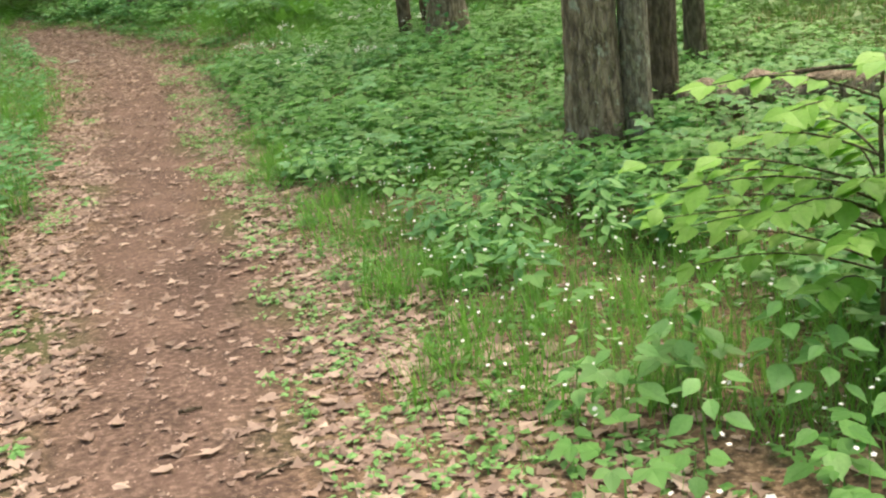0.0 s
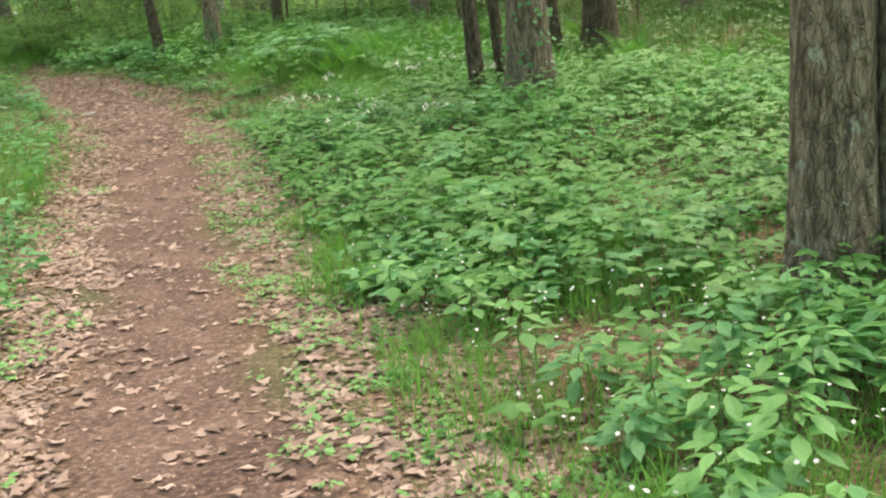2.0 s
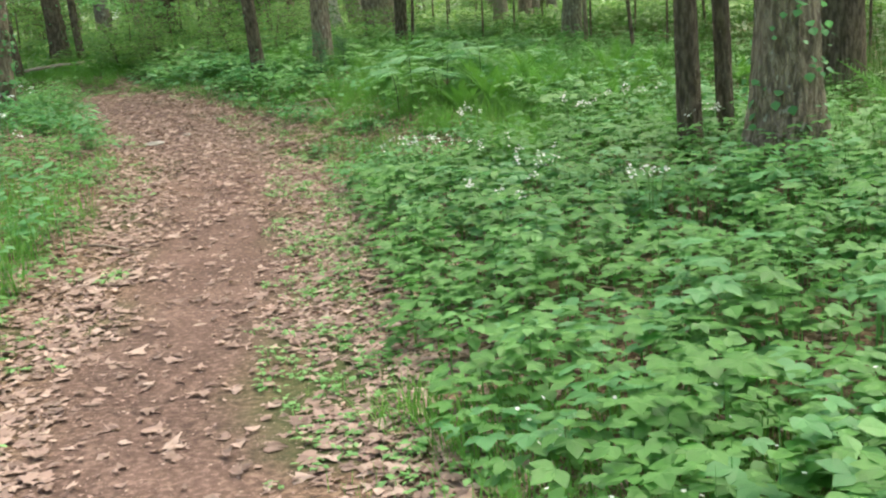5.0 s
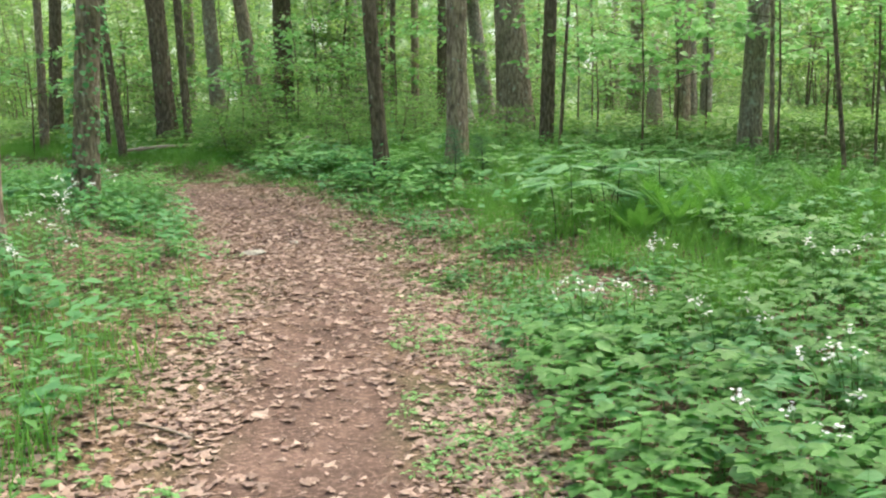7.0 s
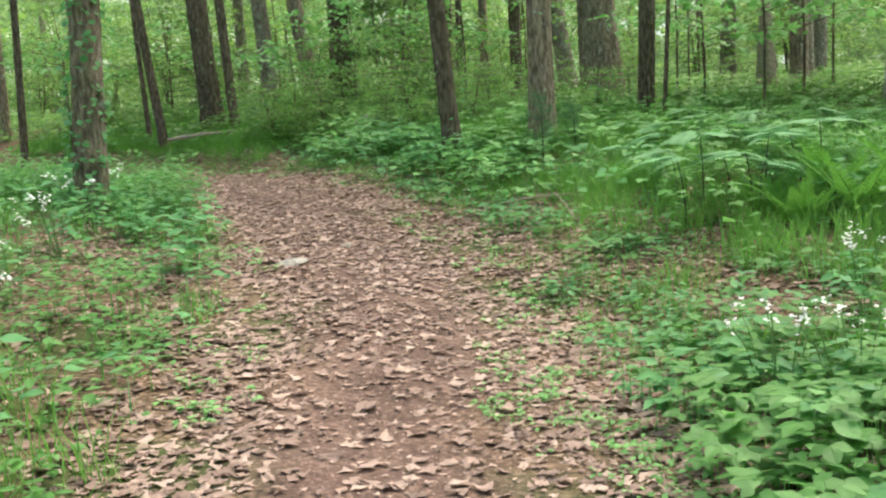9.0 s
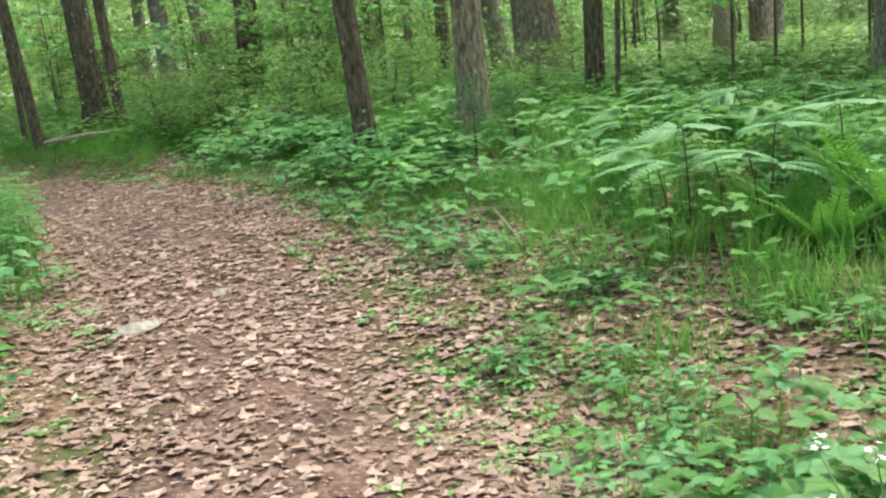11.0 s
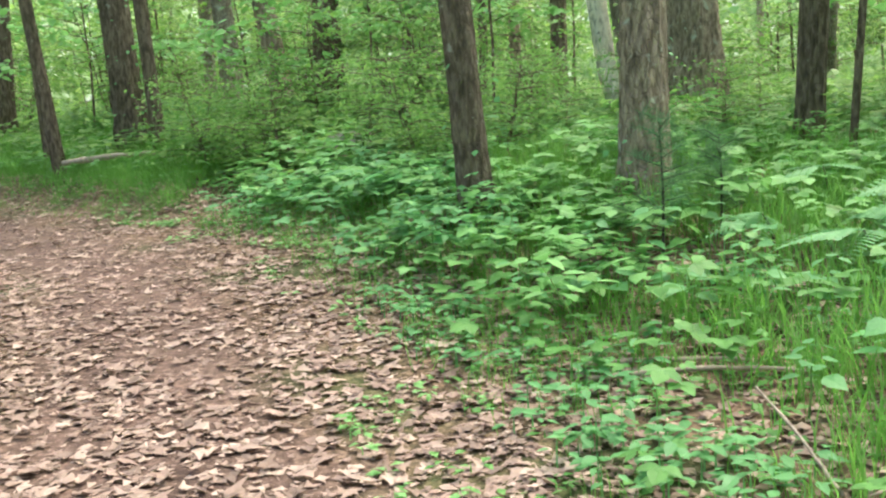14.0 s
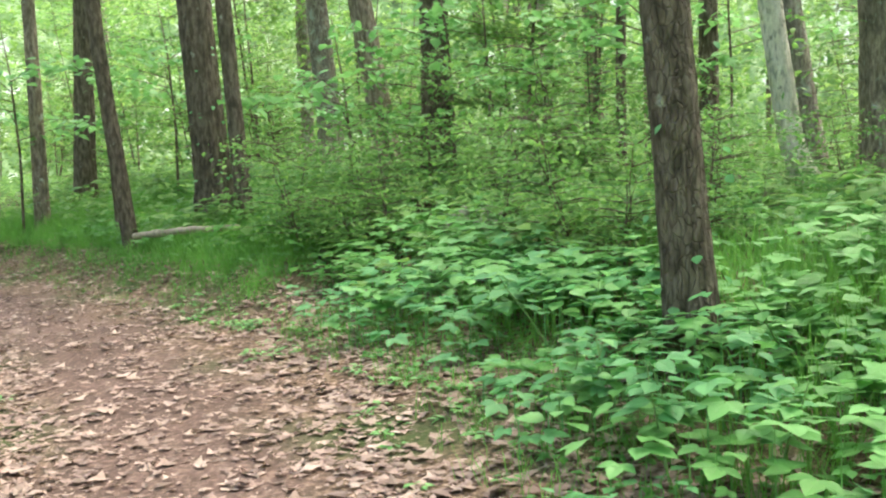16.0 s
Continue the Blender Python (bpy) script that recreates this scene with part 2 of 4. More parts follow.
# ---- mesh helpers ----
def raw_mesh(name, v, f, material, smooth=False):
    """A mesh from arrays of places and triangles."""
    me = bpy.data.meshes.new(name)
    v, f = np.asarray(v, np.float32), np.asarray(f, np.int32)
    me.vertices.add(len(v))
    me.vertices.foreach_set("co", v.ravel())
    me.loops.add(f.size)
    me.loops.foreach_set("vertex_index", f.ravel())
    me.polygons.add(len(f))
    me.polygons.foreach_set("loop_start", np.arange(0, f.size, 3, dtype=np.int32))
    me.polygons.foreach_set("use_smooth", np.full(len(f), smooth))
    me.update(calc_edges=True)
    me.materials.append(material)
    return me


def part(name, me, parent, label="", m=None):
    ob = new(name, me)
    if parent is not None:
        ob.parent = parent
    if m is not None:
        ob.matrix_local = m
    return tagged(ob, label) if label else ob


def turns(yaw, pitch, roll):
    """Turn matrices Rz(yaw) Rx(pitch) Ry(roll) for arrays of angles in radians."""
    cy, sy, cp, sp, cr, sr = np.cos(yaw), np.sin(yaw), np.cos(pitch), np.sin(pitch), np.cos(roll), np.sin(roll)
    r = np.empty((len(yaw), 3, 3))
    r[:, 0, 0], r[:, 0, 1], r[:, 0, 2] = cy * cr - sy * sp * sr, -sy * cp, cy * sr + sy * sp * cr
    r[:, 1, 0], r[:, 1, 1], r[:, 1, 2] = sy * cr + cy * sp * sr, cy * cp, sy * sr - cy * sp * cr
    r[:, 2, 0], r[:, 2, 1], r[:, 2, 2] = -cp * sr, sp, cp * cr
    return r


def stamp(shape, places, yaw, pitch, roll, size, wide=1.0):
    """Copies of a shape at places, joined into one pair of arrays."""
    v, f = shape
    k = len(places)
    base = v[None] * (np.asarray(size)[:, None, None] * np.array([1, 1, 1])) * np.stack([np.broadcast_to(wide, k), np.ones(k), np.ones(k)], 1)[:, None]
    out = np.einsum("kij,knj->kni", turns(yaw, pitch, roll), base) + np.asarray(places)[:, None]
    return out.reshape(-1, 3), (f[None] + (np.arange(k) * len(v))[:, None, None]).reshape(-1, 3)


def joined(*pairs):
    vs, fs, n = [], [], 0
    for v, f in pairs:
        vs.append(v), fs.append(np.asarray(f) + n)
        n += len(v)
    return np.concatenate(vs), np.concatenate(fs)


def tube(points, radii, sides=6):
    """A tapered tube along points."""
    p, k = np.asarray(points, float), sides
    t = np.gradient(p, axis=0)
    t /= np.linalg.norm(t, axis=1)[:, None] + 1e-9
    ref = np.where(np.abs(t[:, 2:]) > 0.8, [[1.0, 0, 0]], [[0, 0, 1.0]])
    a = np.cross(t, ref)
    a /= np.linalg.norm(a, axis=1)[:, None]
    b = np.cross(t, a)
    ang = np.arange(k) * 2 * np.pi / k
    v = p[:, None] + np.asarray(radii)[:, None, None] * (np.cos(ang)[None, :, None] * a[:, None] + np.sin(ang)[None, :, None] * b[:, None])
    i = np.arange(len(p) - 1)[:, None] * k
    j, j2 = np.arange(k)[None], (np.arange(k)[None] + 1) % k
    f = np.concatenate([np.stack([i + j, i + j2, i + k + j2], -1).reshape(-1, 3), np.stack([i + j, i + k + j2, i + k + j], -1).reshape(-1, 3)])
    caps = [(0, q + 1, q) for q in range(1, k - 1)] + [((len(p) - 1) * k, (len(p) - 1) * k + q, (len(p) - 1) * k + q + 1) for q in range(1, k - 1)]
    return v.reshape(-1, 3), np.concatenate([f, np.array(caps)])


def blade(profile, fold=0.12, droop=0.12):
    """A leaf blade of length 1 along y: half widths at steps along it, folded at the midrib and drooping to the tip."""
    k = len(profile)
    v = [(0, 0, 0)]
    f = []
    for i, w in enumerate(profile):
        y = (i + 1) / (k + 1)
        z = -droop * y * y
        v += [(0, y, z), (-w, y * 0.98, z + fold * w), (w, y * 0.98, z + fold * w)]
    v.append((0, 1, -droop))
    f += [(0, 1, 2), (0, 3, 1)]
    for i in range(k - 1):
        a, b = 1 + 3 * i, 4 + 3 * i
        f += [(a, b, b + 1), (a, b + 1, a + 1), (a, a + 2, b + 2), (a, b + 2, b)]
    a, tip = 1 + 3 * (k - 1), len(v) - 1
    f += [(a, tip, a + 1), (a, a + 2, tip)]
    return np.array(v, float), np.array(f)


OVAL = blade([0.2, 0.27, 0.22, 0.1], 0.15, 0.1)
OVAL_LIGHT = blade([0.26, 0.2], 0.15, 0.1)
TOOTH_LIGHT = blade([0.3, 0.34, 0.14], 0.12, 0.1)
TOOTHED = blade([0.24, 0.36, 0.33, 0.36, 0.26, 0.18, 0.07], 0.12, 0.1)
SLIM = blade([0.1, 0.12, 0.07], 0.2, 0.3)
DIAMOND = (np.array([(0, 0, 0), (-0.3, 0.5, 0.04), (0.3, 0.5, 0.04), (0, 1, -0.1)], float), np.array([(0, 2, 1), (1, 2, 3)]))
STRAP = (np.array([(-0.012, 0, 0), (0.012, 0, 0), (-0.012, 0.6, -0.08), (0.012, 0.6, -0.08), (0, 1, -0.32)], float), np.array([(0, 1, 3), (0, 3, 2), (2, 3, 4)]))


TRIFOLIATE = joined(*[stamp(blade([0.25, 0.31, 0.19], 0.15, 0.1), np.array([[0.0, y, 0.0]]), np.array([a]), np.array([0.0]), np.array([0.0]), np.array([z]), 1.1) for y, a, z in ((0.34, 0.0, 0.66), (0.3, 1.15, 0.56), (0.3, -1.15, 0.56))])

LEAFLET = blade([0.27], 0.15, 0.1)
TRIFOLIATE_FAR = joined(*[stamp(LEAFLET, np.array([[0.0, y, 0.0]]), np.array([a]), np.array([0.0]), np.array([0.0]), np.array([z]), 1.15) for y, a, z in ((0.34, 0.0, 0.66), (0.3, 1.15, 0.56), (0.3, -1.15, 0.56))])


def dead_shape(seed):
    """A curled, ragged dead leaf with lobes of its own on either side."""
    g = np.random.default_rng(seed)
    k = 6 if seed < 3 else 4
    y = np.linspace(0.08, 0.95, k)
    lobes = np.array([0.6, 1.6, 0.55, 1.5, 0.6, 0.7]) if k == 6 else np.array([0.6, 1.45, 0.55, 1.15])
    v, f = blade(list((0.12 + 0.2 * np.sin(y * 3.1)) * lobes), 0.0, 0.0)
    v[:, 0] *= g.uniform(0.55, 1.35, len(v))
    v[:, :2] += g.normal(0, 0.045, (len(v), 2))
    curl, bend = g.uniform(-0.15, 0.5), g.uniform(-0.12, 0.14)
    v[:, 2] = curl * v[:, 0] ** 2 * 2.0 + bend * v[:, 1] ** 2 + 0.04 * np.sin(7 * v[:, 1] + seed) + g.normal(0, 0.018, len(v)) + 0.02
    return v, f


DEAD_SHAPES = [dead_shape(s) for s in range(8)]


def spread_points(count, x0, x1, y0, y1):
    return rng.uniform(x0, x1, count), rng.uniform(y0, y1, count)


def stuff(name, v, f, material, label, category, smooth=False):
    return tagged(new(name, raw_mesh(name, v, f, material, smooth)), label, category, kind="stuff")


# ---- ground: one sheet to the horizon ----
def outward(edge, to, sign):
    v, d = [edge], 0.3
    while abs(v[-1]) < to:
        v.append(v[-1] + sign * d)
        d *= 1.25
    return v[1:]


gx = np.array(sorted(outward(-18, 900, -1) + list(np.arange(-18, 9.01, 0.16)) + outward(9, 900, 1)))
gy = np.array(sorted(outward(-3, 900, -1) + list(np.arange(-3, 34.01, 0.16)) + outward(34, 900, 1)))
X, Y = np.meshgrid(gx, gy)
LAT = lateral(X, Y)
Z = height(X, Y, LAT)
nx, ny = len(gx), len(gy)
q = (np.arange(ny - 1)[:, None] * nx + np.arange(nx - 1)[None]).ravel()
ground_mesh = raw_mesh("ground", np.stack([X.ravel(), Y.ravel(), Z], 1), np.concatenate([np.stack([q, q + 1, q + nx + 1], 1), np.stack([q, q + nx + 1, q + nx], 1)]), SOIL, True)
attr = ground_mesh.attributes.new("trail", "FLOAT", "POINT")
edge_noise = 0.16 * wobble(X.ravel(), Y.ravel(), 0.7, 2.0)
attr.data.foreach_set("value", smooth01((LAT[1] - 0.1 + edge_noise - np.abs(LAT[0])) / 0.4).astype(np.float32))
tagged(new("ground", ground_mesh), "brown forest floor with a trodden bare-earth trail", "ground", kind="structure")


# ---- trees ----
def trunk_arrays(base, lean, girth, tall, bend=0.0, sides=18, seed=0, flare=1.5, ridges=0.06, rows=None):
    """A bark-ridged trunk from below the ground up, thicker at its root flare."""
    rows = rows or max(14, int(tall * 3))
    g = np.random.default_rng(seed)
    s = np.linspace(0, 1, rows) ** 1.5
    zz = s * tall
    ph = g.uniform(0, 6.3, 4)
    cx = base[0] + lean[0] * zz + bend * np.sin(zz * 0.35 + ph[0]) - bend * np.sin(ph[0])
    cy = base[1] + lean[1] * zz + bend * np.sin(zz * 0.3 + ph[1]) - bend * np.sin(ph[1])
    r = girth / 2 * (1 - 0.6 * s) * (1 + (flare - 1) * np.exp(-zz / (1.1 * girth)))
    ang = np.arange(sides) * 2 * np.pi / sides
    a, z2 = np.meshgrid(ang, zz)
    bump = ridges * (np.sin(a * 7 + 1.5 * np.sin(z2 * 2.3 + ph[2])) * 0.5 + np.sin(a * 11 + z2 * 1.1 + ph[3]) * 0.5) + 0.05 * np.sin(a * 2 + ph[0] + z2 * 0.4)
    bump += np.exp(-z2 / (0.8 * girth)) * 0.22 * np.sin(a * 4 + ph[1]) + g.normal(0, ridges * 0.35, a.shape)
    rr = r[:, None] * (1 + bump)
    v = np.stack([cx[:, None] + rr * np.cos(a), cy[:, None] + rr * np.sin(a), base[2] - 0.15 + z2], -1).reshape(-1, 3)
    i, j = np.arange(rows - 1)[:, None] * sides, np.arange(sides)[None]
    j2 = (j + 1) % sides
    f = np.concatenate([np.stack([i + j, i + j2, i + sides + j2], -1).reshape(-1, 3), np.stack([i + j, i + sides + j2, i + sides + j], -1).reshape(-1, 3)])
    caps = np.array([((rows - 1) * sides, (rows - 1) * sides + k, (rows - 1) * sides + k + 1) for k in range(1, sides - 1)])
    return (v, np.concatenate([f, caps])), np.stack([cx, cy, base[2] - 0.15 + zz], 1), r


def leaf_cloud(centres, radius, each, size, shape=DIAMOND, flat=0.45, tip=0.25):
    """Leaves in flattened sprays round centres."""
    c = np.repeat(np.asarray(centres), each, 0)
    k = len(c)
    off = rng.normal(0, 1, (k, 3)) * np.array([1, 1, flat]) * np.repeat(np.broadcast_to(radius, len(centres)), each)[:, None] * 0.55
    return stamp(shape, c + off, rng.uniform(0, 6.283, k), rng.normal(-0.2, tip, k), rng.normal(0, tip, k), rng.uniform(0.6, 1.25, k) * size)


def crown_mesh(name, seed, count=60, each=16, wide=2.8, tall=5.0, size=0.2):
    g = np.random.default_rng(seed)
    c = g.normal(0, 1, (count, 3)) * np.array([wide, wide, tall]) * 0.5
    return raw_mesh(name, *leaf_cloud(c, 0.8, each, size), CANOPY)


CROWNS = [crown_mesh("crown", s) for s in (1, 2, 3)]


def tree(base_xy, girth, lean, tall=13.0, material=None, label="", bend=0.05, sides=18, seed=0, flare=1.5, crown=True, limbs=3, ridges=0.06, rows=None, category="tree", crown_low=0.55):
    x, y = base_xy
    root = new("tree")
    root.location = (x, y, h1(x, y))
    material = material or BARK
    arrays, line, r = trunk_arrays((0, 0, 0), lean, girth, tall, bend, sides, seed, flare, ridges, rows)
    part("trunk", raw_mesh("trunk", *arrays, material, True), root)
    g = np.random.default_rng(seed + 77)
    tips = []
    for k in range(limbs):
        i = int(np.interp(g.uniform(crown_low, 0.95), line[:, 2] / line[-1, 2], np.arange(len(line))))
        yaw, long = g.uniform(0, 6.283), tall * g.uniform(0.12, 0.22)
        s = np.linspace(0, 1, 7)[:, None]
        pts = line[i] + s * np.array([np.cos(yaw), np.sin(yaw), 0.55]) * long + g.normal(0, 0.05, (7, 3)) * s
        part("limb", raw_mesh("limb", *tube(pts, np.linspace(r[i] * 0.55, r[i] * 0.12, 7), 6), material, True), root)
        tips.append(pts[-1])
    if crown:
        top = line[-1]
        part("crown", CROWNS[seed % 3], root, "loose green leafy crown", Matrix.Translation((top[0], top[1], top[2] - 2.0)) @ Matrix.Rotation(g.uniform(0, 6), 4, "Z") @ Matrix.Scale(g.uniform(0.85, 1.2), 4))
    return tagged(root, label or "tall forest tree with grey-brown furrowed bark", category)


def at_height(x, y, z, lx, ly):
    """The foot of a leaning stem that passes through a place."""
    g = h1(x, y)
    return (x - lx * (z - g), y - ly * (z - g))


def stem_tree(x, y, z, girth, lx, ly, **more):
    return tree(at_height(x, y, z, lx, ly), girth, (lx, ly), **more)


# trees beside the trail: a place on the stem, its thickness and lean
stem_tree(1.21, 6.7, -0.13, 0.34, -0.004, 0.0, sides=48, rows=150, seed=3, ridges=0.055, label="grey tree trunk with flaky lichen-spotted bark")
stem_tree(1.49, 6.7, -0.17, 0.2, -0.014, 0.005, sides=36, rows=120, seed=4, ridges=0.03, material=BARK_SMOOTH, limbs=2, label="slim smooth grey trunk grown against a thicker one")
stem_tree(1.88, 7.6, 0.0, 0.24, 0.018, -0.004, sides=24, seed=5, material=BARK_DARK, label="dark furrowed trunk behind a double tree")
stem_tree(2.73, 9.63, 0.0, 0.2, -0.007, 0.002, seed=6, material=BARK_DARK, label="slender dark trunk in the undergrowth")
stem_tree(0.13, 14.3, 0.0, 0.19, -0.01, 0.004, sides=24, seed=7, material=BARK_DARK, label="slender dark trunk beside a thick one")
stem_tree(0.42, 14.45, 0.0, 0.13, -0.013, 0.003, sides=20, seed=8, material=BARK_DARK, limbs=2, label="thin dark trunk between two trees")
stem_tree(0.65, 13.5, 0.0, 0.42, 0.0, 0.004, sides=40, rows=110, seed=9, flare=1.9, label="stout tree with a flared foot and climbing leaves")
stem_tree(2.08, 17.55, 0.08, 0.45, 0.03, -0.009, seed=10, material=BARK_DARK, label="thick dark trunk far among bright grass")
stem_tree(-7.63, 18.78, 0.79, 0.27, 0.07, 0.04, sides=28, rows=80, seed=11, label="trunk wrapped in climbing ivy at the trail")
stem_tree(-6.45, 15.2, 0.3, 0.31, 0.04, 0.03, sides=30, rows=80, seed=12, label="stout grey trunk close to the trail")
stem_tree(-10.71, 27.2, 0.55, 0.36, -0.056, -0.036, sides=32, rows=90, seed=13, material=BARK_DARK, label="leaning brown trunk with a thin neighbour")
stem_tree(-10.06, 26.66, 0.6, 0.16, -0.039, -0.024, sides=22, seed=14, material=BARK_DARK, bend=0.08, label="thin dark trunk beside a thick leaning one")
stem_tree(-11.32, 26.52, 0.64, 0.16, -0.076, -0.058, sides=22, seed=15, material=BARK_DARK, bend=0.06, label="thin leaning trunk at the grass")
stem_tree(-5.3, 22.24, 0.584, 0.215, -0.036, -0.005, sides=44, rows=130, seed=16, ridges=0.05, material=BARK_DARK, label="straight brown trunk with dark moss patches", flare=1.6)
stem_tree(-4.29, 22.29, 0.28, 0.28, 0.002, 0.0, sides=48, rows=130, seed=17, ridges=0.06, label="straight trunk with coarse furrowed bark")
stem_tree(-4.18, 27.9, 0.44, 0.62, -0.025, -0.002, sides=40, rows=80, seed=18, ridges=0.08, label="massive old trunk with a dark hollow")
stem_tree(-4.99, 29.96, 0.77, 0.34, -0.106, -0.002, seed=19, material=BARK_SMOOTH, label="pale grey trunk behind a birch")
stem_tree(-3.29, 23.94, 0.42, 0.2, 0.06, 0.001, sides=26, seed=20, material=BARK_DARK, label="dark trunk leaning among ferns")
stem_tree(-3.04, 23.44, 0.48, 0.06, 0.06, -0.001, sides=12, seed=21, material=BARK_DARK, tall=6, crown=False, limbs=2, label="thin sapling stem beside a dark trunk")

# trees further off
FAR = [
    (-14.07, 28.4, 0.57, 0.19, 0.024, 0.021), (-14.95, 30.28, 0.78, 0.3, 0.03, 0.03), (-11.46, 31.37, 1.09, 0.34, -0.038, -0.019),
    (-9.69, 29.44, 0.85, 0.32, -0.1, -0.05), (-10.46, 32.9, 1.0, 0.47, 0.006, 0.002), (-13.65, 34.74, 1.31, 0.29, 0.039, 0.021),
    (-8.38, 34.57, 1.95, 0.29, 0.009, 0.002), (-7.21, 30.73, 1.32, 0.14, 0.027, 0.005), (-11.13, 42.13, 3.98, 0.27, -0.017, -0.005),
    (-7.23, 33.24, 1.86, 0.21, 0.031, 0.007), (-6.24, 31.4, 1.36, 0.26, 0.012, 0.002), (-2.13, 36.78, 3.84, 0.38, 0.022, 0.0),
    (-1.22, 27.75, 0.26, 0.29, -0.003, 0.0), (-11.97, 27.2, 0.9, 0.1, -0.026, -0.015), (-15.42, 27.34, 2.05, 0.17, 0.032, 0.024),
    (-17.49, 30.79, 2.23, 0.22, 0.032, 0.023), (-13.69, 26.13, 1.64, 0.13, 0.025, 0.018), (-0.47, 23.74, 0.05, 0.33, 0.05, 0.001),
    (4.34, 21.18, 0.0, 0.32, 0.04, -0.015), (1.44, 17.57, 0.38, 0.21, -0.051, 0.012), (-1.0, 28.65, 0.51, 0.19, -0.027, 0.001),
    (-0.27, 22.59, 0.6, 0.07, -0.028, 0.003), (0.29, 20.48, 0.11, 0.06, -0.078, 0.014), (-0.68, 30.79, 0.13, 0.24, 0.015, -0.001),
]
for k, (x, y, z, d, lx, ly) in enumerate(FAR):
    stem_tree(x, y, z, d, lx, ly, seed=30 + k, tall=13 if d > 0.12 else 6, crown=d > 0.12, limbs=3 if d > 0.12 else 1, material=(BARK, BARK_DARK, BARK_SMOOTH)[k % 3], label=("slim young forest tree with thin stem" if d < 0.15 else "forest tree standing in dense undergrowth"))

# leaning birch whose foot sweeps sideways
bx, by = -5.15, 28.0
birch = new("birch_tree")
birch.location = (bx, by, h1(bx, by))
s = np.linspace(0, 1, 70)
sweep = np.stack([np.interp(s, [0, 0.02, 0.05, 0.08, 0.12, 1], [0.6, 0.45, 0.17, 0.05, 0.02, -1.25]), 0.0 * s, np.interp(s, [0, 0.02, 0.05, 0.08, 0.12, 1], [-0.06, 0.02, 0.12, 0.2, 0.5, 11.0])], 1)
sweep[4:-4] = np.stack([np.convolve(c, np.ones(9) / 9, "valid") for c in sweep.T], 1)
part("trunk", raw_mesh("trunk", *tube(sweep, np.interp(s, [0, 0.05, 0.1, 1], [0.08, 0.12, 0.115, 0.06]), 20), BIRCH, True), birch)
part("crown", CROWNS[1], birch, "light leafy crown", Matrix.Translation((-1.3, 0, 9.5)))
tagged(birch, "pale birch leaning on a swept sideways foot", "tree")

# broken snag
sx, sy = -1.7, 27.6
snag = new("tree_stump")
snag.location = (sx, sy, h1(sx, sy))
(v, f), _, _ = trunk_arrays((0, 0, 0), (0.0, 0.0), 0.34, 1.75, 0.01, 26, 90, 1.3, 0.07, 24)
top = v[:, 2] > 1.3
v[top, 2] += 0.25 * np.sin(3 * np.arctan2(v[top, 1], v[top, 0]) + 1) * (v[top, 2] - 1.3) / 0.3
part("trunk", raw_mesh("trunk", v, f, DEADWOOD, True), snag)
tagged(snag, "broken brown tree stump with jagged top", "stump")

# trees of the wood beyond, standing all round the trail
placed = [(x, y) for x, y, *_ in FAR] + [(bx, by)]
tried = 0
while len(placed) < 85 and tried < 4000:
    tried += 1
    a, r = rng.uniform(0, 6.283), 12 + 40 * math.sqrt(rng.uniform(0, 1))
    x, y = -5 + r * math.cos(a), 18 + r * math.sin(a)
    lat, half = lateral([x], [y])
    near = abs(lat[0])
    if near < 5.5 or (y < 24 and 0 < lat[0] < 9) or (y < 22 and near < 6) or any((x - p[0]) ** 2 + (y - p[1]) ** 2 < 4 for p in placed) or (y > 20 and -14 < x < 3 and r < 17):
        continue
    placed.append((x, y))
    d = rng.uniform(0.09, 0.32)
    tree((x, y), d, tuple(rng.normal(0, 0.03, 2)), tall=rng.uniform(11, 16), seed=200 + len(placed), sides=12, rows=22, limbs=3, material=(BARK, BARK_DARK, BARK_SMOOTH)[len(placed) % 3], label="distant forest tree among green undergrowth")


# ---- understory saplings and shrubs ----
def sapling(seed, tall, wide, leaves, size, material, name="sapling", label="", shape=DIAMOND, layers=5):
    """Thin stems with tiers of leafy sprays."""
    g = np.random.default_rng(seed)
    root = new(name)
    stems, c = [], []
    for k in range(3 if tall < 3 else 2):
        yaw = g.uniform(0, 6.283)
        t = np.linspace(0, 1, 8)[:, None]
        pts = t * np.array([0.25 * wide * math.cos(yaw), 0.25 * wide * math.sin(yaw), tall * g.uniform(0.75, 1.0)]) + g.normal(0, 0.03, (8, 3)) * t
        stems.append(tube(pts, np.linspace(0.006 + 0.004 * tall, 0.003, 8), 5))
        for q in range(layers):
            p = pts[int(np.clip((q + 1.5) * 8 / (layers + 1), 1, 7))]
            for w in range(3):
                yw = g.uniform(0, 6.283)
                long = wide * g.uniform(0.25, 0.6)
                tip = p + np.array([math.cos(yw) * long, math.sin(yw) * long, g.uniform(-0.02, 0.12) * tall * 0.5])
                stems.append(tube(np.array([p, (p + tip) / 2 + [0, 0, 0.04], tip]), [0.006, 0.004, 0.002], 4))
                c += [tip, (p + 2 * tip) / 3]
    part("stem", raw_mesh("stem", *joined(*stems), BARK_DARK), root)["kind"] = "stuff"
    each = max(3, leaves // len(c))
    part("foliage", raw_mesh("foliage", *leaf_cloud(np.array(c), wide * 0.22, each, size, shape, 0.3, 0.35), material), root)
    return tagged(root, label, "shrub" if tall < 2 else "sapling")


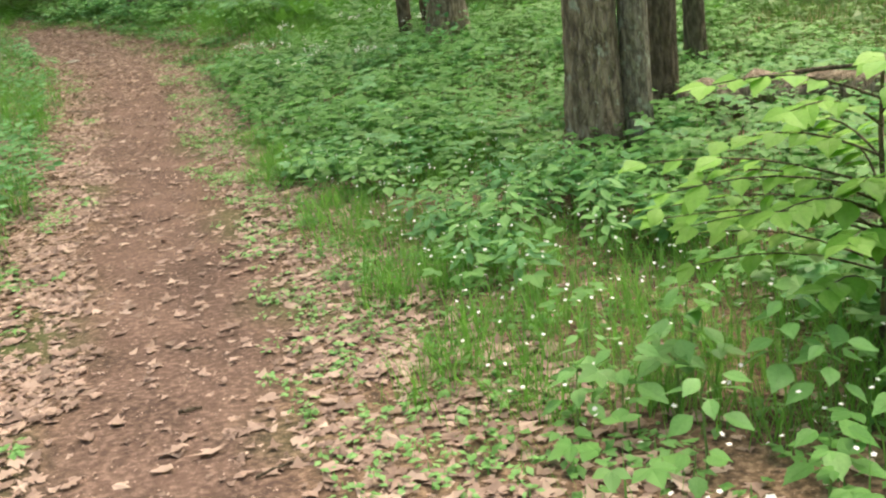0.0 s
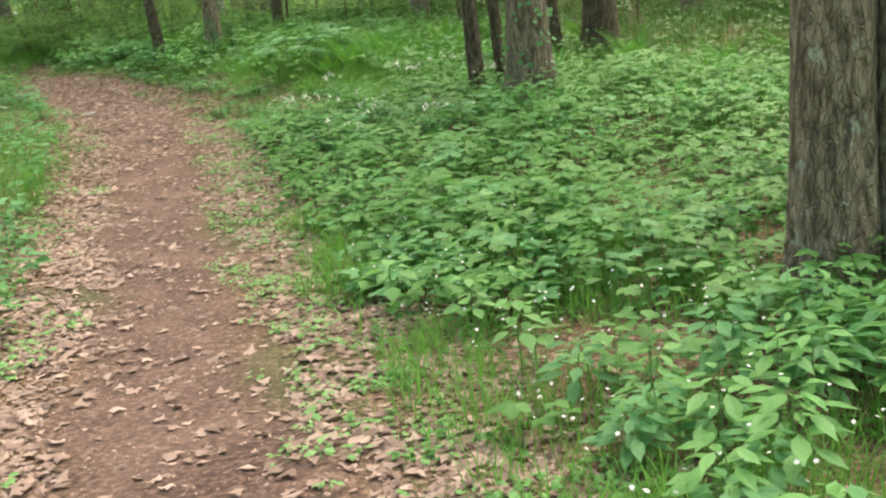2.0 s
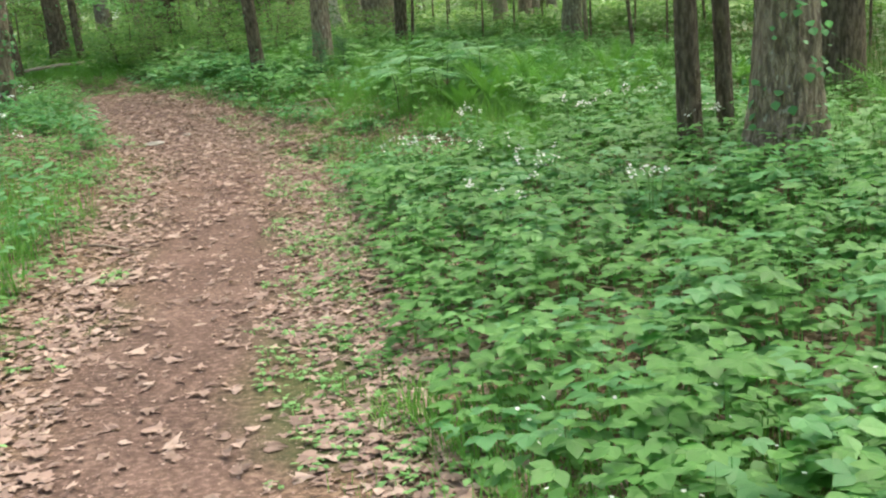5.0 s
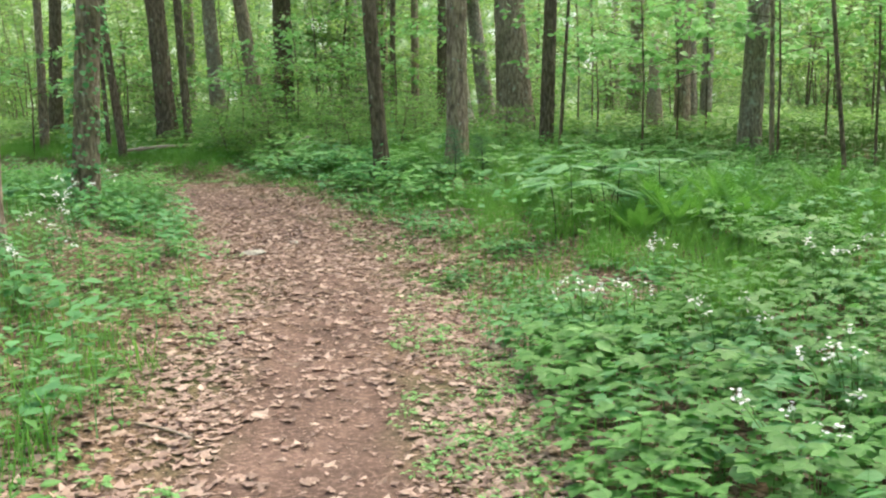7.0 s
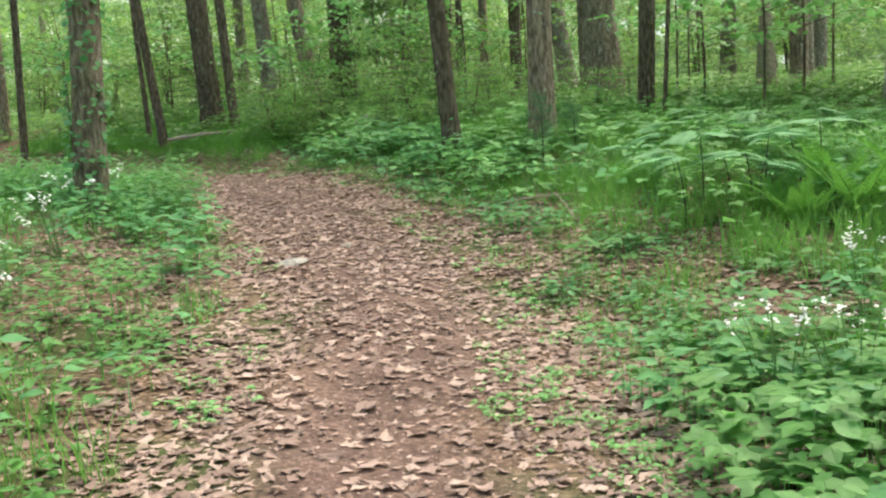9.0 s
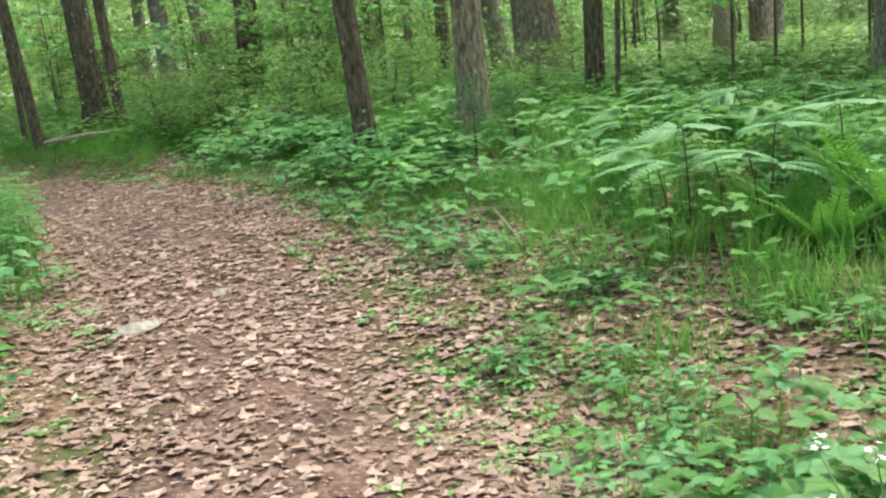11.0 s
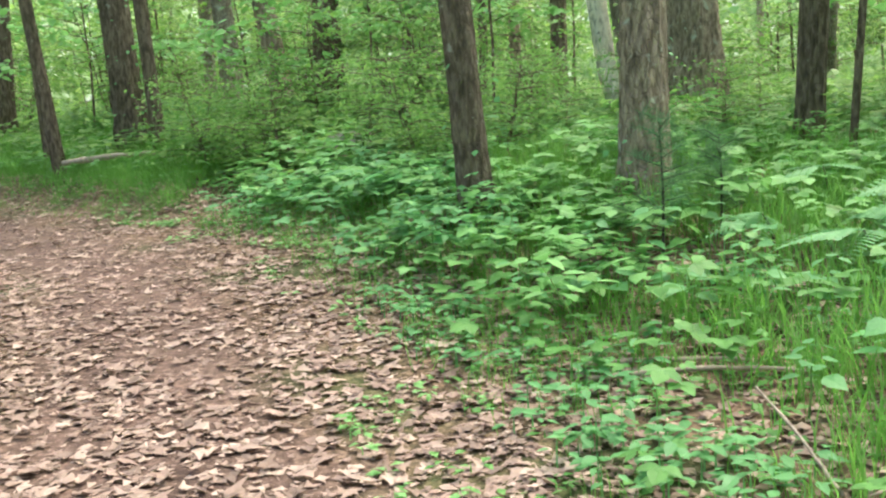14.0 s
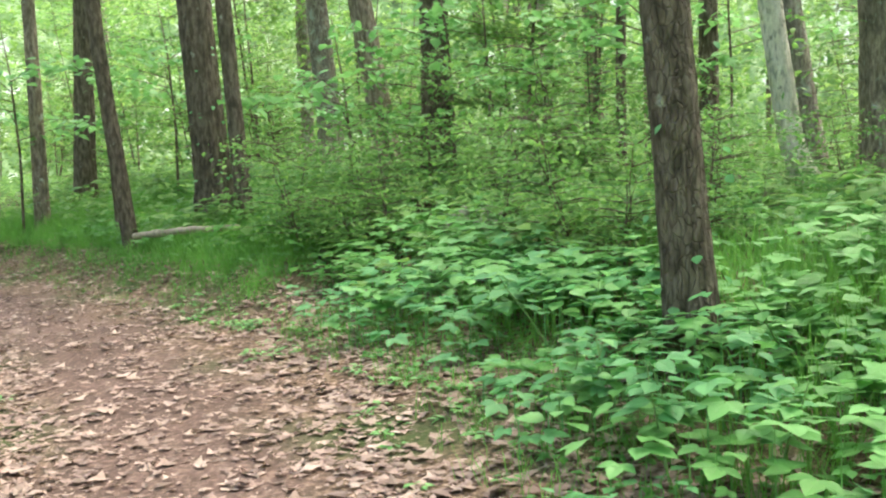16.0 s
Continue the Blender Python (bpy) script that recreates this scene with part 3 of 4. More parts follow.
SAPLINGS = [
    sapling(1, 3.6, 1.8, 1300, 0.11, SHRUB, label="leafy green sapling in the understory"),
    sapling(2, 5.0, 2.3, 1700, 0.12, CANOPY, label="tall thin sapling with bright leaf tiers"),
    sapling(3, 2.4, 1.6, 1200, 0.09, SHRUB, label="bushy green sapling among the trees"),
    sapling(4, 4.2, 2.4, 1500, 0.12, CANOPY, label="spreading sapling with layered leaves"),
    sapling(5, 1.4, 1.3, 1000, 0.08, SHRUB, "shrub", label="low dense green shrub"),
    sapling(6, 1.0, 1.2, 900, 0.07, SHRUB, "shrub", label="low leafy green shrub"),
]
spots, tried = [], 0
while len(spots) < 250 and tried < 9000:
    tried += 1
    x, y = rng.uniform(-30, 16), rng.uniform(6, 50)
    lat, half = lateral([x], [y])
    out = abs(lat[0]) - half[0]
    low = out < (5.0 if lat[0] < 0 else 4.2)
    if out < (1.6 if y > 24.5 else 2.4) or (lat[0] > 0 and y < 23.5 and out < 9 and x < 5) or (y < 12 and lat[0] < 0 and out < 5) or (-14 < x < -8 and 24 < y < 28.5):
        continue
    if low and y < 23:
        continue
    if -6.4 < x < -2 and y < 28:
        continue
    k = (4, 5, 2)[len(spots) % 3] if low else len(spots) % 6
    if -14 < x < 0.5 and y < 31.5:
        k = 4 + len(spots) % 2
    m = Matrix.Translation((x, y, h1(x, y) - 0.03)) @ Matrix.Rotation(rng.uniform(0, 6.28), 4, "Z") @ Matrix.Scale(rng.uniform(0.75, 1.3), 4)
    spots.append((x, y))
    ob = copy_thing(SAPLINGS[k], m)
    ob.matrix_basis = m
for k in range(46):
    x, y = rng.uniform(-9.2, -2.2), rng.uniform(23.3, 27.6)
    lat, half = lateral([x], [y])
    if abs(lat[0]) - half[0] < 1.0 or (x > -5.2 and k % 3):
        continue
    m = Matrix.Translation((x, y, h1(x, y) - 0.03)) @ Matrix.Rotation(rng.uniform(0, 6.28), 4, "Z") @ Matrix.Scale(rng.uniform(0.45, 0.72), 4)
    ob = copy_thing(SAPLINGS[(4, 4, 5)[k % 3]], m)
    ob.matrix_basis = m
for ob, (x, y) in zip(SAPLINGS, [(6, 30), (-19, 26), (3, 33), (-16, 35), (-8.5, 27.6), (-7.2, 26.8)]):
    ob.location = (x, y, h1(x, y) - 0.03)

# the far woods: leaf masses at every height, round the whole place
def woods(count, r0, r1, z0, tall, clump, each, size, name, label):
    a, r = rng.uniform(0, 6.283, count), rng.uniform(r0, r1, count)
    wx, wy = -4 + r * np.cos(a), 16 + r * np.sin(a)
    keep = (np.abs(lateral(wx, wy)[0]) > 3) & ((wy > 16) | (r > 30))
    wx, wy = wx[keep], wy[keep]
    wz = height(wx, wy) + z0 + rng.uniform(0, 1, len(wx)) ** 1.2 * tall
    stuff(name, *leaf_cloud(np.stack([wx, wy, wz], 1), clump, each, size), CANOPY, label, "woods")


woods(2500, 17, 34, 1.2, 8.0, 1.1, 30, 0.17, "woodland_foliage", "light green leaves of the wood between the trunks")
woods(4300, 34, 62, 0.2, 13.0, 2.0, 30, 0.42, "far_woods", "distant green woodland foliage filling the background")


# the wood's far edge as a plain ring, sky gaps painted in, faintly self-lit
def backdrop():
    m, n, l, p = nodes_of("distant_leafage_sky_glow")
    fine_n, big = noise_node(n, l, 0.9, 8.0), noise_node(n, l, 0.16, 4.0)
    # greens for leafage; the near-white last stop paints bright sky between leaves
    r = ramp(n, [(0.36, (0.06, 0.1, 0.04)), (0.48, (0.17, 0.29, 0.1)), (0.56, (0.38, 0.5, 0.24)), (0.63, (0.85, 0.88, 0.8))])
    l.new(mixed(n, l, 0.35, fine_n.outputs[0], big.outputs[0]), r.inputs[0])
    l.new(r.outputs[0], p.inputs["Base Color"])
    # added glow in the same colours, standing in for daylight on the far wood
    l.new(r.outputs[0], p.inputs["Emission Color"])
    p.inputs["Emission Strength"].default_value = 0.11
    p.inputs["Roughness"].default_value = 1.0
    a = np.linspace(0, 2 * np.pi, 361)[:-1]
    top = 27 + 3 * np.sin(a * 9) + 2 * np.sin(a * 23 + 1) + 1.5 * np.sin(a * 57)
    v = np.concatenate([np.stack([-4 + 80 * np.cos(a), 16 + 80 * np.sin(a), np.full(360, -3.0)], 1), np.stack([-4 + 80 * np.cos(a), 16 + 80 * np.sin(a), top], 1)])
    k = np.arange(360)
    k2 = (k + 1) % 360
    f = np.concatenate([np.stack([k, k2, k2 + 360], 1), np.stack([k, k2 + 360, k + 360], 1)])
    tagged(new("backdrop", raw_mesh("backdrop", v, f, m)), "faintly glowing green distance of the wood with painted sky gaps", "backdrop", kind="structure")


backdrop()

# ---- low plants ----
def zone(count, x0, x1, y0, y1, low, high, side=0, thin=None):
    """Places whose distance outside the trail's edge lies between low and high, on one side (1 right, -1 left) or both."""
    x, y = spread_points(count, x0, x1, y0, y1)
    lat, half = lateral(x, y)
    out = np.abs(lat) - half
    ok = (out > low + 0.12 * wobble(x, y, 0.45, 1.0)) & (out < high)
    if side:
        ok &= np.sign(lat) == side
    if thin is not None:
        ok &= rng.uniform(0, 1, len(x)) < thin(x, y, out)
    x, y = x[ok], y[ok]
    return np.stack([x, y, height(x, y)], 1), out[ok]


def herbs(places, tall, leaves, size, shape, spread=0.09, tip=-0.03):
    """Leaves of many small plants: tiers of blades pointing outwards from each stem."""
    k = len(places)
    tall = np.broadcast_to(tall, k) * rng.uniform(0.6, 1.3, k) * (1 + 0.3 * wobble(places[:, 0], places[:, 1], 0.5, 6.0))
    i = np.repeat(np.arange(k), leaves)
    n = len(i)
    yaw = rng.uniform(0, 6.283, n)
    up = tall[i] * rng.uniform(0.4, 1.0, n) ** 0.7
    reach = spread * rng.uniform(0.2, 1.1, n)
    p = places[i] + np.stack([-np.sin(yaw) * reach, np.cos(yaw) * reach, up], 1)
    blades = stamp(shape, p, yaw + rng.normal(0, 0.5, n), rng.normal(tip, 0.17, n), rng.normal(0, 0.17, n), size * rng.uniform(0.55, 1.25, n))
    rod = (np.array([(-0.004, 0, 0), (0.004, 0, 0), (0.0, 0.003, 1)]), np.array([(0, 1, 2)]))
    v = np.repeat(places, 3, 0).reshape(k, 3, 3) + rod[0][None] * np.stack([np.ones(k), np.ones(k), tall * 0.95], 1)[:, None]
    return blades, (v.reshape(-1, 3), (rod[1][None] + 3 * np.arange(k)[:, None, None]).reshape(-1, 3))


def herb_stuff(name, places, tall, leaves, size, shape, material, label, spread=0.09, tip=-0.03):
    b, s = herbs(places, tall, leaves, size, shape, spread, tip)
    stuff(name, *joined(b, s), material, label, "undergrowth")


def grass_stuff(name, tufts, blades, tall, label, lean=0.35, material=None, radius=0.05):
    k = np.repeat(np.arange(len(tufts)), blades)
    n = len(k)
    yaw = rng.uniform(0, 6.283, n)
    p = tufts[k] + np.stack([rng.normal(0, radius, n), rng.normal(0, radius, n), np.full(n, -0.01)], 1)
    hgt = np.broadcast_to(tall, len(tufts))[k] * rng.uniform(0.5, 1.2, n)
    stuff(name, *stamp(STRAP, p, yaw, np.pi / 2 - np.abs(rng.normal(0, lean, n)), rng.normal(0, 0.2, n), hgt, rng.uniform(0.35, 0.8, n) * np.clip(0.35 / hgt, 0.6, 1.6)), material or GRASS, label, "grass")


patchy = lambda size, seed, cut: (lambda x, y, o: smooth01((wobble(x, y, size, seed) - cut) * 2.5))  # noqa: E731

# right of the trail: dense broad-leaved cover
P, out = zone(16500, -6, 7, 0, 20, 0.4, 5.5, 1, lambda x, y, o: np.where((y < 7.2) & (o < 1.5), 0.05, np.where((y > 16) & (o < 2.4), 0.07, np.where((y > 15.5) & (o > 3.2), 0.2, 0.85))))
for mask, shape in ((out < 1.7, TRIFOLIATE), (out >= 1.7, TRIFOLIATE_FAR)):
    herb_stuff("ground_cover", P[mask], (0.12 + 0.2 * smooth01(out / 1.2))[mask], 6, 0.112, shape, HERB, "dense knee-high broad-leaved green ground cover", 0.1)
P, out = zone(7000, -8, 7, 1, 24, 0.35, 4.5, 1, lambda x, y, o: patchy(1.1, 4.0, -0.1)(x, y, o) * np.where((y > 16) & (y < 19.8) & (o < 2.4), 0.15, 1.0) * np.where((y < 7) & (o < 1.5), 0.06, 1.0) * np.where((y > 19.8) & (x > -4.7), 0.15, 1.0))
herb_stuff("toothed_herbs", P, 0.14 + 0.18 * smooth01(out / 1.2), 5, 0.125, TRIFOLIATE, COOL, "bluish green toothed-leaf herbs covering the ground", 0.1)
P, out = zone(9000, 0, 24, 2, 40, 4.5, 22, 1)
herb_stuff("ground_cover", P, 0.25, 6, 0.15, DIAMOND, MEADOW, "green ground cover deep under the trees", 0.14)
# behind the trees at the end of the walk
P, out = zone(9000, -13, 2, 19.5, 30, 0.5, 6, 1, lambda x, y, o: np.where((x > -4.2) & (o < 2.5), 0.2, np.where((y < 21.5) & (o < 0.9), 0.25, np.where(o < 2.8, 0.15 + 0.85 * patchy(0.55, 15.0, -0.15)(x, y, o), 0.9))))
near_by = (P[:, 1] < 23.5) & (out < 3)
for mask, shape in ((near_by, TRIFOLIATE), (~near_by, TRIFOLIATE_FAR)):
    herb_stuff("ground_cover", P[mask], (0.16 + 0.14 * smooth01(out / 2))[mask], 4, 0.13, shape, HERB, "green toothed-leaf herbs round the tree feet", 0.1)
P, out = zone(2600, -10, -2, 19, 26, 0.25, 3.2, 1, lambda x, y, o: patchy(0.8, 7.0, 0.0)(x, y, o) * np.where((y < 21) & (o < 0.9), 0.25, 1.0) * np.where(x > -4.5, 0.3, 1.0))
herb_stuff("young_herbs", P, 0.2 + 0.1 * smooth01(out), 4, 0.15, TRIFOLIATE, BRIGHT, "bright young bramble-like leaves beside the trail", 0.1)
# left of the trail
P, out = zone(8000, -12, 0, 1, 24, 0.15, 4, -1, lambda x, y, o: 0.25 + 0.75 * patchy(0.5, 21.0, -0.2)(x, y, o))
herb_stuff("ground_cover", P, 0.12 + 0.16 * smooth01(out / 1.0), 8, 0.075, OVAL_LIGHT, HERB, "mixed green herbs along the trail edge", 0.09)
P, out = zone(9000, -26, -3, 4, 34, 3.5, 12, -1)
herb_stuff("ground_cover", P, 0.25, 6, 0.13, DIAMOND, SHRUB, "green ground cover deep under the trees", 0.14)
P, out = zone(12000, -24, 8, 24, 46, 0.8, 22, 0)
herb_stuff("ground_cover", P, 0.35, 6, 0.16, DIAMOND, SHRUB, "tall green undergrowth in the background", 0.18)
P, out = zone(2700, -10, -1, 6, 22.5, 0.15, 2.2, -1, patchy(0.7, 5.0, -0.25))
P = P[(P[:, 1] < 19) | (P[:, 0] < -4.9 - 0.97 * (P[:, 1] - 17.96))]
herb_stuff("toothed_herbs", P, 0.34, 9, 0.1, TOOTH_LIGHT, COOL, "bluish green toothed-leaf herbs at the trail edge", 0.11)
P, out = zone(1900, -11, -6, 18.6, 23, 0.05, 2.2, -1)
P = P[P[:, 0] < -4.9 - 0.97 * (P[:, 1] - 17.96)]
herb_stuff("ground_cover", P, 0.4, 9, 0.08, OVAL_LIGHT, HERB, "tall mixed herbs on the inside of the bend", 0.1)
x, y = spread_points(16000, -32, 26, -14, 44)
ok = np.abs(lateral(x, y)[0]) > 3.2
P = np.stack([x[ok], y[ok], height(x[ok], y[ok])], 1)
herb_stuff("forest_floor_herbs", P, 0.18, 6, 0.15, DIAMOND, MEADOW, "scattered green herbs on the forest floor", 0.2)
# low seedlings strewn along both edges
P, out = zone(14000, -12, 2, 0, 25, -0.2, 0.8, 0, patchy(0.45, 9.0, -0.1))
herb_stuff("seedlings", P, 0.045, 6, 0.05, DIAMOND, BRIGHT, "small bright seedlings among dead leaves", 0.035)

P, _ = zone(5200, -5, 3, 0, 15, -0.08, 0.75, 1, patchy(0.6, 12.0, -0.3))
grass_stuff("grass", P, 9, 0.09, "short turf and weeds along the trail edge", 0.6)
P, _ = zone(3600, -6, 1, 15, 21, 0.15, 2.4, 1, patchy(0.4, 14.0, 0.0))
herb_stuff("low_herbs", P, 0.12, 6, 0.065, OVAL_LIGHT, COOL, "low leafy plants among dead leaves", 0.06)
# creeping small-leaved cover over the bare soil
P, out = zone(26000, -14, 4, 0, 27, 0.05, 3.0, 0, lambda x, y, o: 0.25 + 0.6 * smooth01(o / 0.8))
herb_stuff("creeping_cover", P, 0.05, 6, 0.05, DIAMOND, HERB, "low creeping small-leaved plants over the soil", 0.05)

P, out = zone(15000, -4, 1.5, 1.5, 17, -0.36, 0.3, 1, lambda x, y, o: 0.1 + 0.5 * patchy(0.33, 17.0, -0.15)(x, y, o))
herb_stuff("margin_weeds", P, 0.035, 6, 0.034, DIAMOND, BRIGHT, "low bright weeds on the margin of the trodden earth", 0.04)

# grass
P, _ = zone(8500, -5, 4, 1, 10, 0.15, 2.0, 1, patchy(0.8, 2.0, -0.6))
grass_stuff("grass", P, 12, 0.2, "fine green grass tufts beside the trail")
P, _ = zone(9500, -9, 3, 15, 24, 0.15, 4.0, 1, lambda x, y, o: patchy(0.6, 3.0, -0.45)(x, y, o) * np.interp(o, [0.1, 0.9], [0.35, 1.0]))
grass_stuff("grass", P, 13, 0.13 + 0.18 * smooth01((lateral(P[:, 0], P[:, 1])[0] - 1.4) / 1.2), "fine green grass under the ferns")
P, _ = zone(4200, -8.5, 0, 2, 21, 0.15, 1.8, -1, lambda x, y, o: patchy(0.9, 6.0, -0.2)(x, y, o) * np.interp(y, [14, 17], [1.0, 0.35]))
grass_stuff("grass", P, 13, np.interp(P[:, 1], [12, 16], [0.42, 0.24]), "tall soft grass at the trail edge")
P, out = zone(9000, -16, -7, 22.5, 30, -0.12, 3.2, 0, lambda x, y, o: np.interp(o, [-0.1, 0.5], [0.25, 1.0]))
ok = (P[:, 0] < -8.6) | (lateral(P[:, 0], P[:, 1])[0] < 0)
P, out = P[ok], out[ok]
grass_stuff("grass", P, 18, 0.08 + 0.2 * smooth01(out / 0.9), "bright grassy patch where the trail bends", 0.5)
P, _ = zone(9000, -2.5, 14, 7.5, 30, 3.3, 11, 1)
grass_stuff("grass", P, 10, 0.42, "bright tall grass in the clearing behind the trees", 0.4, MEADOW, 0.09)

# dead leaves: thick drifts along both edges, few on the trodden strip, a closed carpet at the bend
x, y = spread_points(700000, -15, 3, 0.5, 28)
lat, half = lateral(x, y)
near = (lat > -2.2) & (lat < 2.8)
x, y, lat, half = x[near], y[near], lat[near], half[near]
shift = 0.1 * wobble(x, y, 0.8, 4.0) + 0.06 * wobble(x, y, 0.23, 9.0)
cut = [0, 13, 16, 18, 20.5, 23, 30]
strip = np.interp(y, cut, [0.08, 0.12, 0.4, 0.8, 0.5, 0.3, 0.3])
reach = np.interp(y, cut, [1.0, 1.1, 1.1, 1.5, 1.6, 1.1, 1.1])
left = smooth01((-0.3 - lat + shift) / 0.22) * np.interp(-lat, [0.9, 1.2, 2.0], [1.0, 0.5, 0.15])
right = smooth01((lat - 0.42 + shift) / 0.25) * np.clip(1.25 - (lat - reach) / 0.5, 0.12, 1.0)
dens = np.maximum(strip, np.maximum(left, right * np.interp(y, cut, [0.75, 0.9, 0.9, 1.0, 1.0, 0.9, 0.9])))
dens *= 0.4 + 0.6 * smooth01(0.75 + wobble(x, y, 0.35, 8.0))
ok = rng.uniform(0, 1, len(x)) < dens * np.interp(y, [18, 24], [0.8, 0.5])
x, y, lat, half = x[ok], y[ok], lat[ok], half[ok]
P = np.stack([x, y, height(x, y, (lat, half)) + rng.uniform(0.0, 0.014, len(x))], 1)
pick = rng.choice(8, len(P), p=[0.07, 0.07, 0.07, 0.158, 0.158, 0.158, 0.158, 0.158])
pairs = []
for k in range(8):
    p = P[pick == k]
    pairs.append(stamp(DEAD_SHAPES[k], p, rng.uniform(0, 6.283, len(p)), rng.normal(0, 0.09, len(p)), rng.normal(0, 0.1, len(p)), 0.026 + (0.09 if k < 3 else 0.066) * rng.uniform(0, 1, len(p)) ** 1.5, rng.uniform(0.7, 1.5, len(p))))
litter = stuff("leaf_litter", *joined(*pairs), DEAD, "dry brown fallen leaves strewn over the trail", "leaves")
single = [raw_mesh("leaf", *DEAD_SHAPES[k], DEAD) for k in range(3)]
lx, ly = spread_points(1500, -7, 0, 2.5, 21)
lt, hf = lateral(lx, ly)
near = np.where((lt > -0.85) & (lt < 1.0) & ((np.abs(lt - 0.05) > 0.38) | (ly > 16)))[0][:290]
for k, (x, y, z) in enumerate(zip(lx[near], ly[near], height(lx[near], ly[near]))):
    part("leaf", single[k % 3], litter, "", Matrix.Translation((x, y, z + 0.012)) @ Euler((rng.normal(0, 0.15), rng.normal(0, 0.2), rng.uniform(0, 6.28)), "XYZ").to_matrix().to_4x4() @ Matrix.Scale(rng.uniform(0.055, 0.09), 4))
# crumbs of bark and leaf on the bare earth
x, y = spread_points(90000, -13, 1, 0, 26)
lat, half = lateral(x, y)
ok = np.abs(lat) < half + 0.2
P = np.stack([x, y, height(x, y, (lat, half)) + 0.003], 1)[ok]
stuff("litter_crumbs", *stamp(DIAMOND, P, rng.uniform(0, 6.283, len(P)), rng.normal(0, 0.25, len(P)), rng.normal(0, 0.3, len(P)), rng.uniform(0.006, 0.024, len(P))), DEAD, "crumbled leaf and bark bits on bare earth", "leaves")

# small white flowers in the grass and flowering herbs
FLOWER = joined(*[(lambda s: s)(stamp(OVAL, np.zeros((1, 3)), np.array([a * 1.2566]), np.array([0.15]), np.array([0.0]), np.array([1.0]), 1.4)) for a in range(5)])
P, _ = zone(2600, -2.5, 3, 1.5, 9.5, 0.35, 1.9, 1)
P[:, 2] += rng.uniform(0.12, 0.27, len(P))
stuff("stitchwort_flowers", *stamp(FLOWER, P, rng.uniform(0, 6, len(P)), rng.normal(0, 0.4, len(P)), rng.normal(0, 0.4, len(P)), np.full(len(P), 0.0095)), PETAL, "tiny white starry flowers in the grass", "flowers")
spots = [(-1.4, 14.6), (-0.9, 13.4), (-1.9, 15.2), (-2.2, 15.3), (-0.4, 12.2), (-1.2, 12.6), (-0.7, 15.6), (0.2, 14.4), (-1.7, 16.6), (-6.1, 15.6), (-6.6, 16.8), (-5.6, 14.4), (-7.2, 17.9), (-7.9, 19.2), (-5.3, 13.2), (-0.1, 16.0)]
for x, y in spots:
    c = np.array([x, y, h1(x, y)]) + rng.normal(0, 1, (6, 3)) * [0.14, 0.14, 0.03] + [0, 0, 0.42]
    root = new("flowering_herb")
    root.location = (x, y, h1(x, y))
    c -= np.array([x, y, h1(x, y)])
    part("stem", raw_mesh("stem", *joined(*[tube(np.array([[0.3 * q[0], 0.3 * q[1], 0], 0.7 * q + [0, 0, 0.02], q]), [0.004, 0.003, 0.002], 4) for q in c]), STEM), root)["kind"] = "stuff"
    for q in c:
        p = q + rng.normal(0, 0.018, (9, 3))
        part("blossom", raw_mesh("blossom", *stamp(FLOWER, p, rng.uniform(0, 6, 9), rng.normal(0, 0.4, 9), rng.normal(0, 0.4, 9), np.full(9, 0.012)), PETAL), root, "cluster of small white flowers")["kind"] = "stuff"
    b, _ = herbs(np.zeros((6, 3)) + rng.normal(0, 0.06, (6, 3)) * [1, 1, 0], 0.34, 7, 0.075, TOOTHED, 0.07)
    part("foliage", raw_mesh("foliage", *b, COOL), root)["kind"] = "stuff"
    tagged(root, "tall green herb topped with small white flower clusters", "plant", "white flowering herbs")


# ---- single plants with leaves of their own ----
def stalked(shape, long=0.5):
    """A blade with its stalk behind it."""
    v, f = shape
    n = len(v)
    return np.concatenate([v, [(-0.016, -long, -0.12), (0.016, -long, -0.12), (0, -long, -0.09)]]), np.concatenate([f, [(0, n, n + 1), (0, n + 1, n + 2), (0, n + 2, n)]])


LEAF_BRIGHT, LEAF_COOL, LEAF_HERB = (raw_mesh("leaf", *stalked(TOOTHED), m) for m in (BRIGHT, COOL, HERB))
LIME = leaf_material("lime_leaf", [(0.16, 0.38, 0.06), (0.22, 0.45, 0.08), (0.29, 0.52, 0.12)], 0.5)
OVAL_LIME = raw_mesh("leaf", *stalked(blade([0.2, 0.32, 0.34, 0.26, 0.12], 0.15, 0.2)), LIME)
OVAL_BRIGHT = raw_mesh("leaf", *stalked(blade([0.2, 0.32, 0.34, 0.26, 0.12], 0.15, 0.2)), BRIGHT)


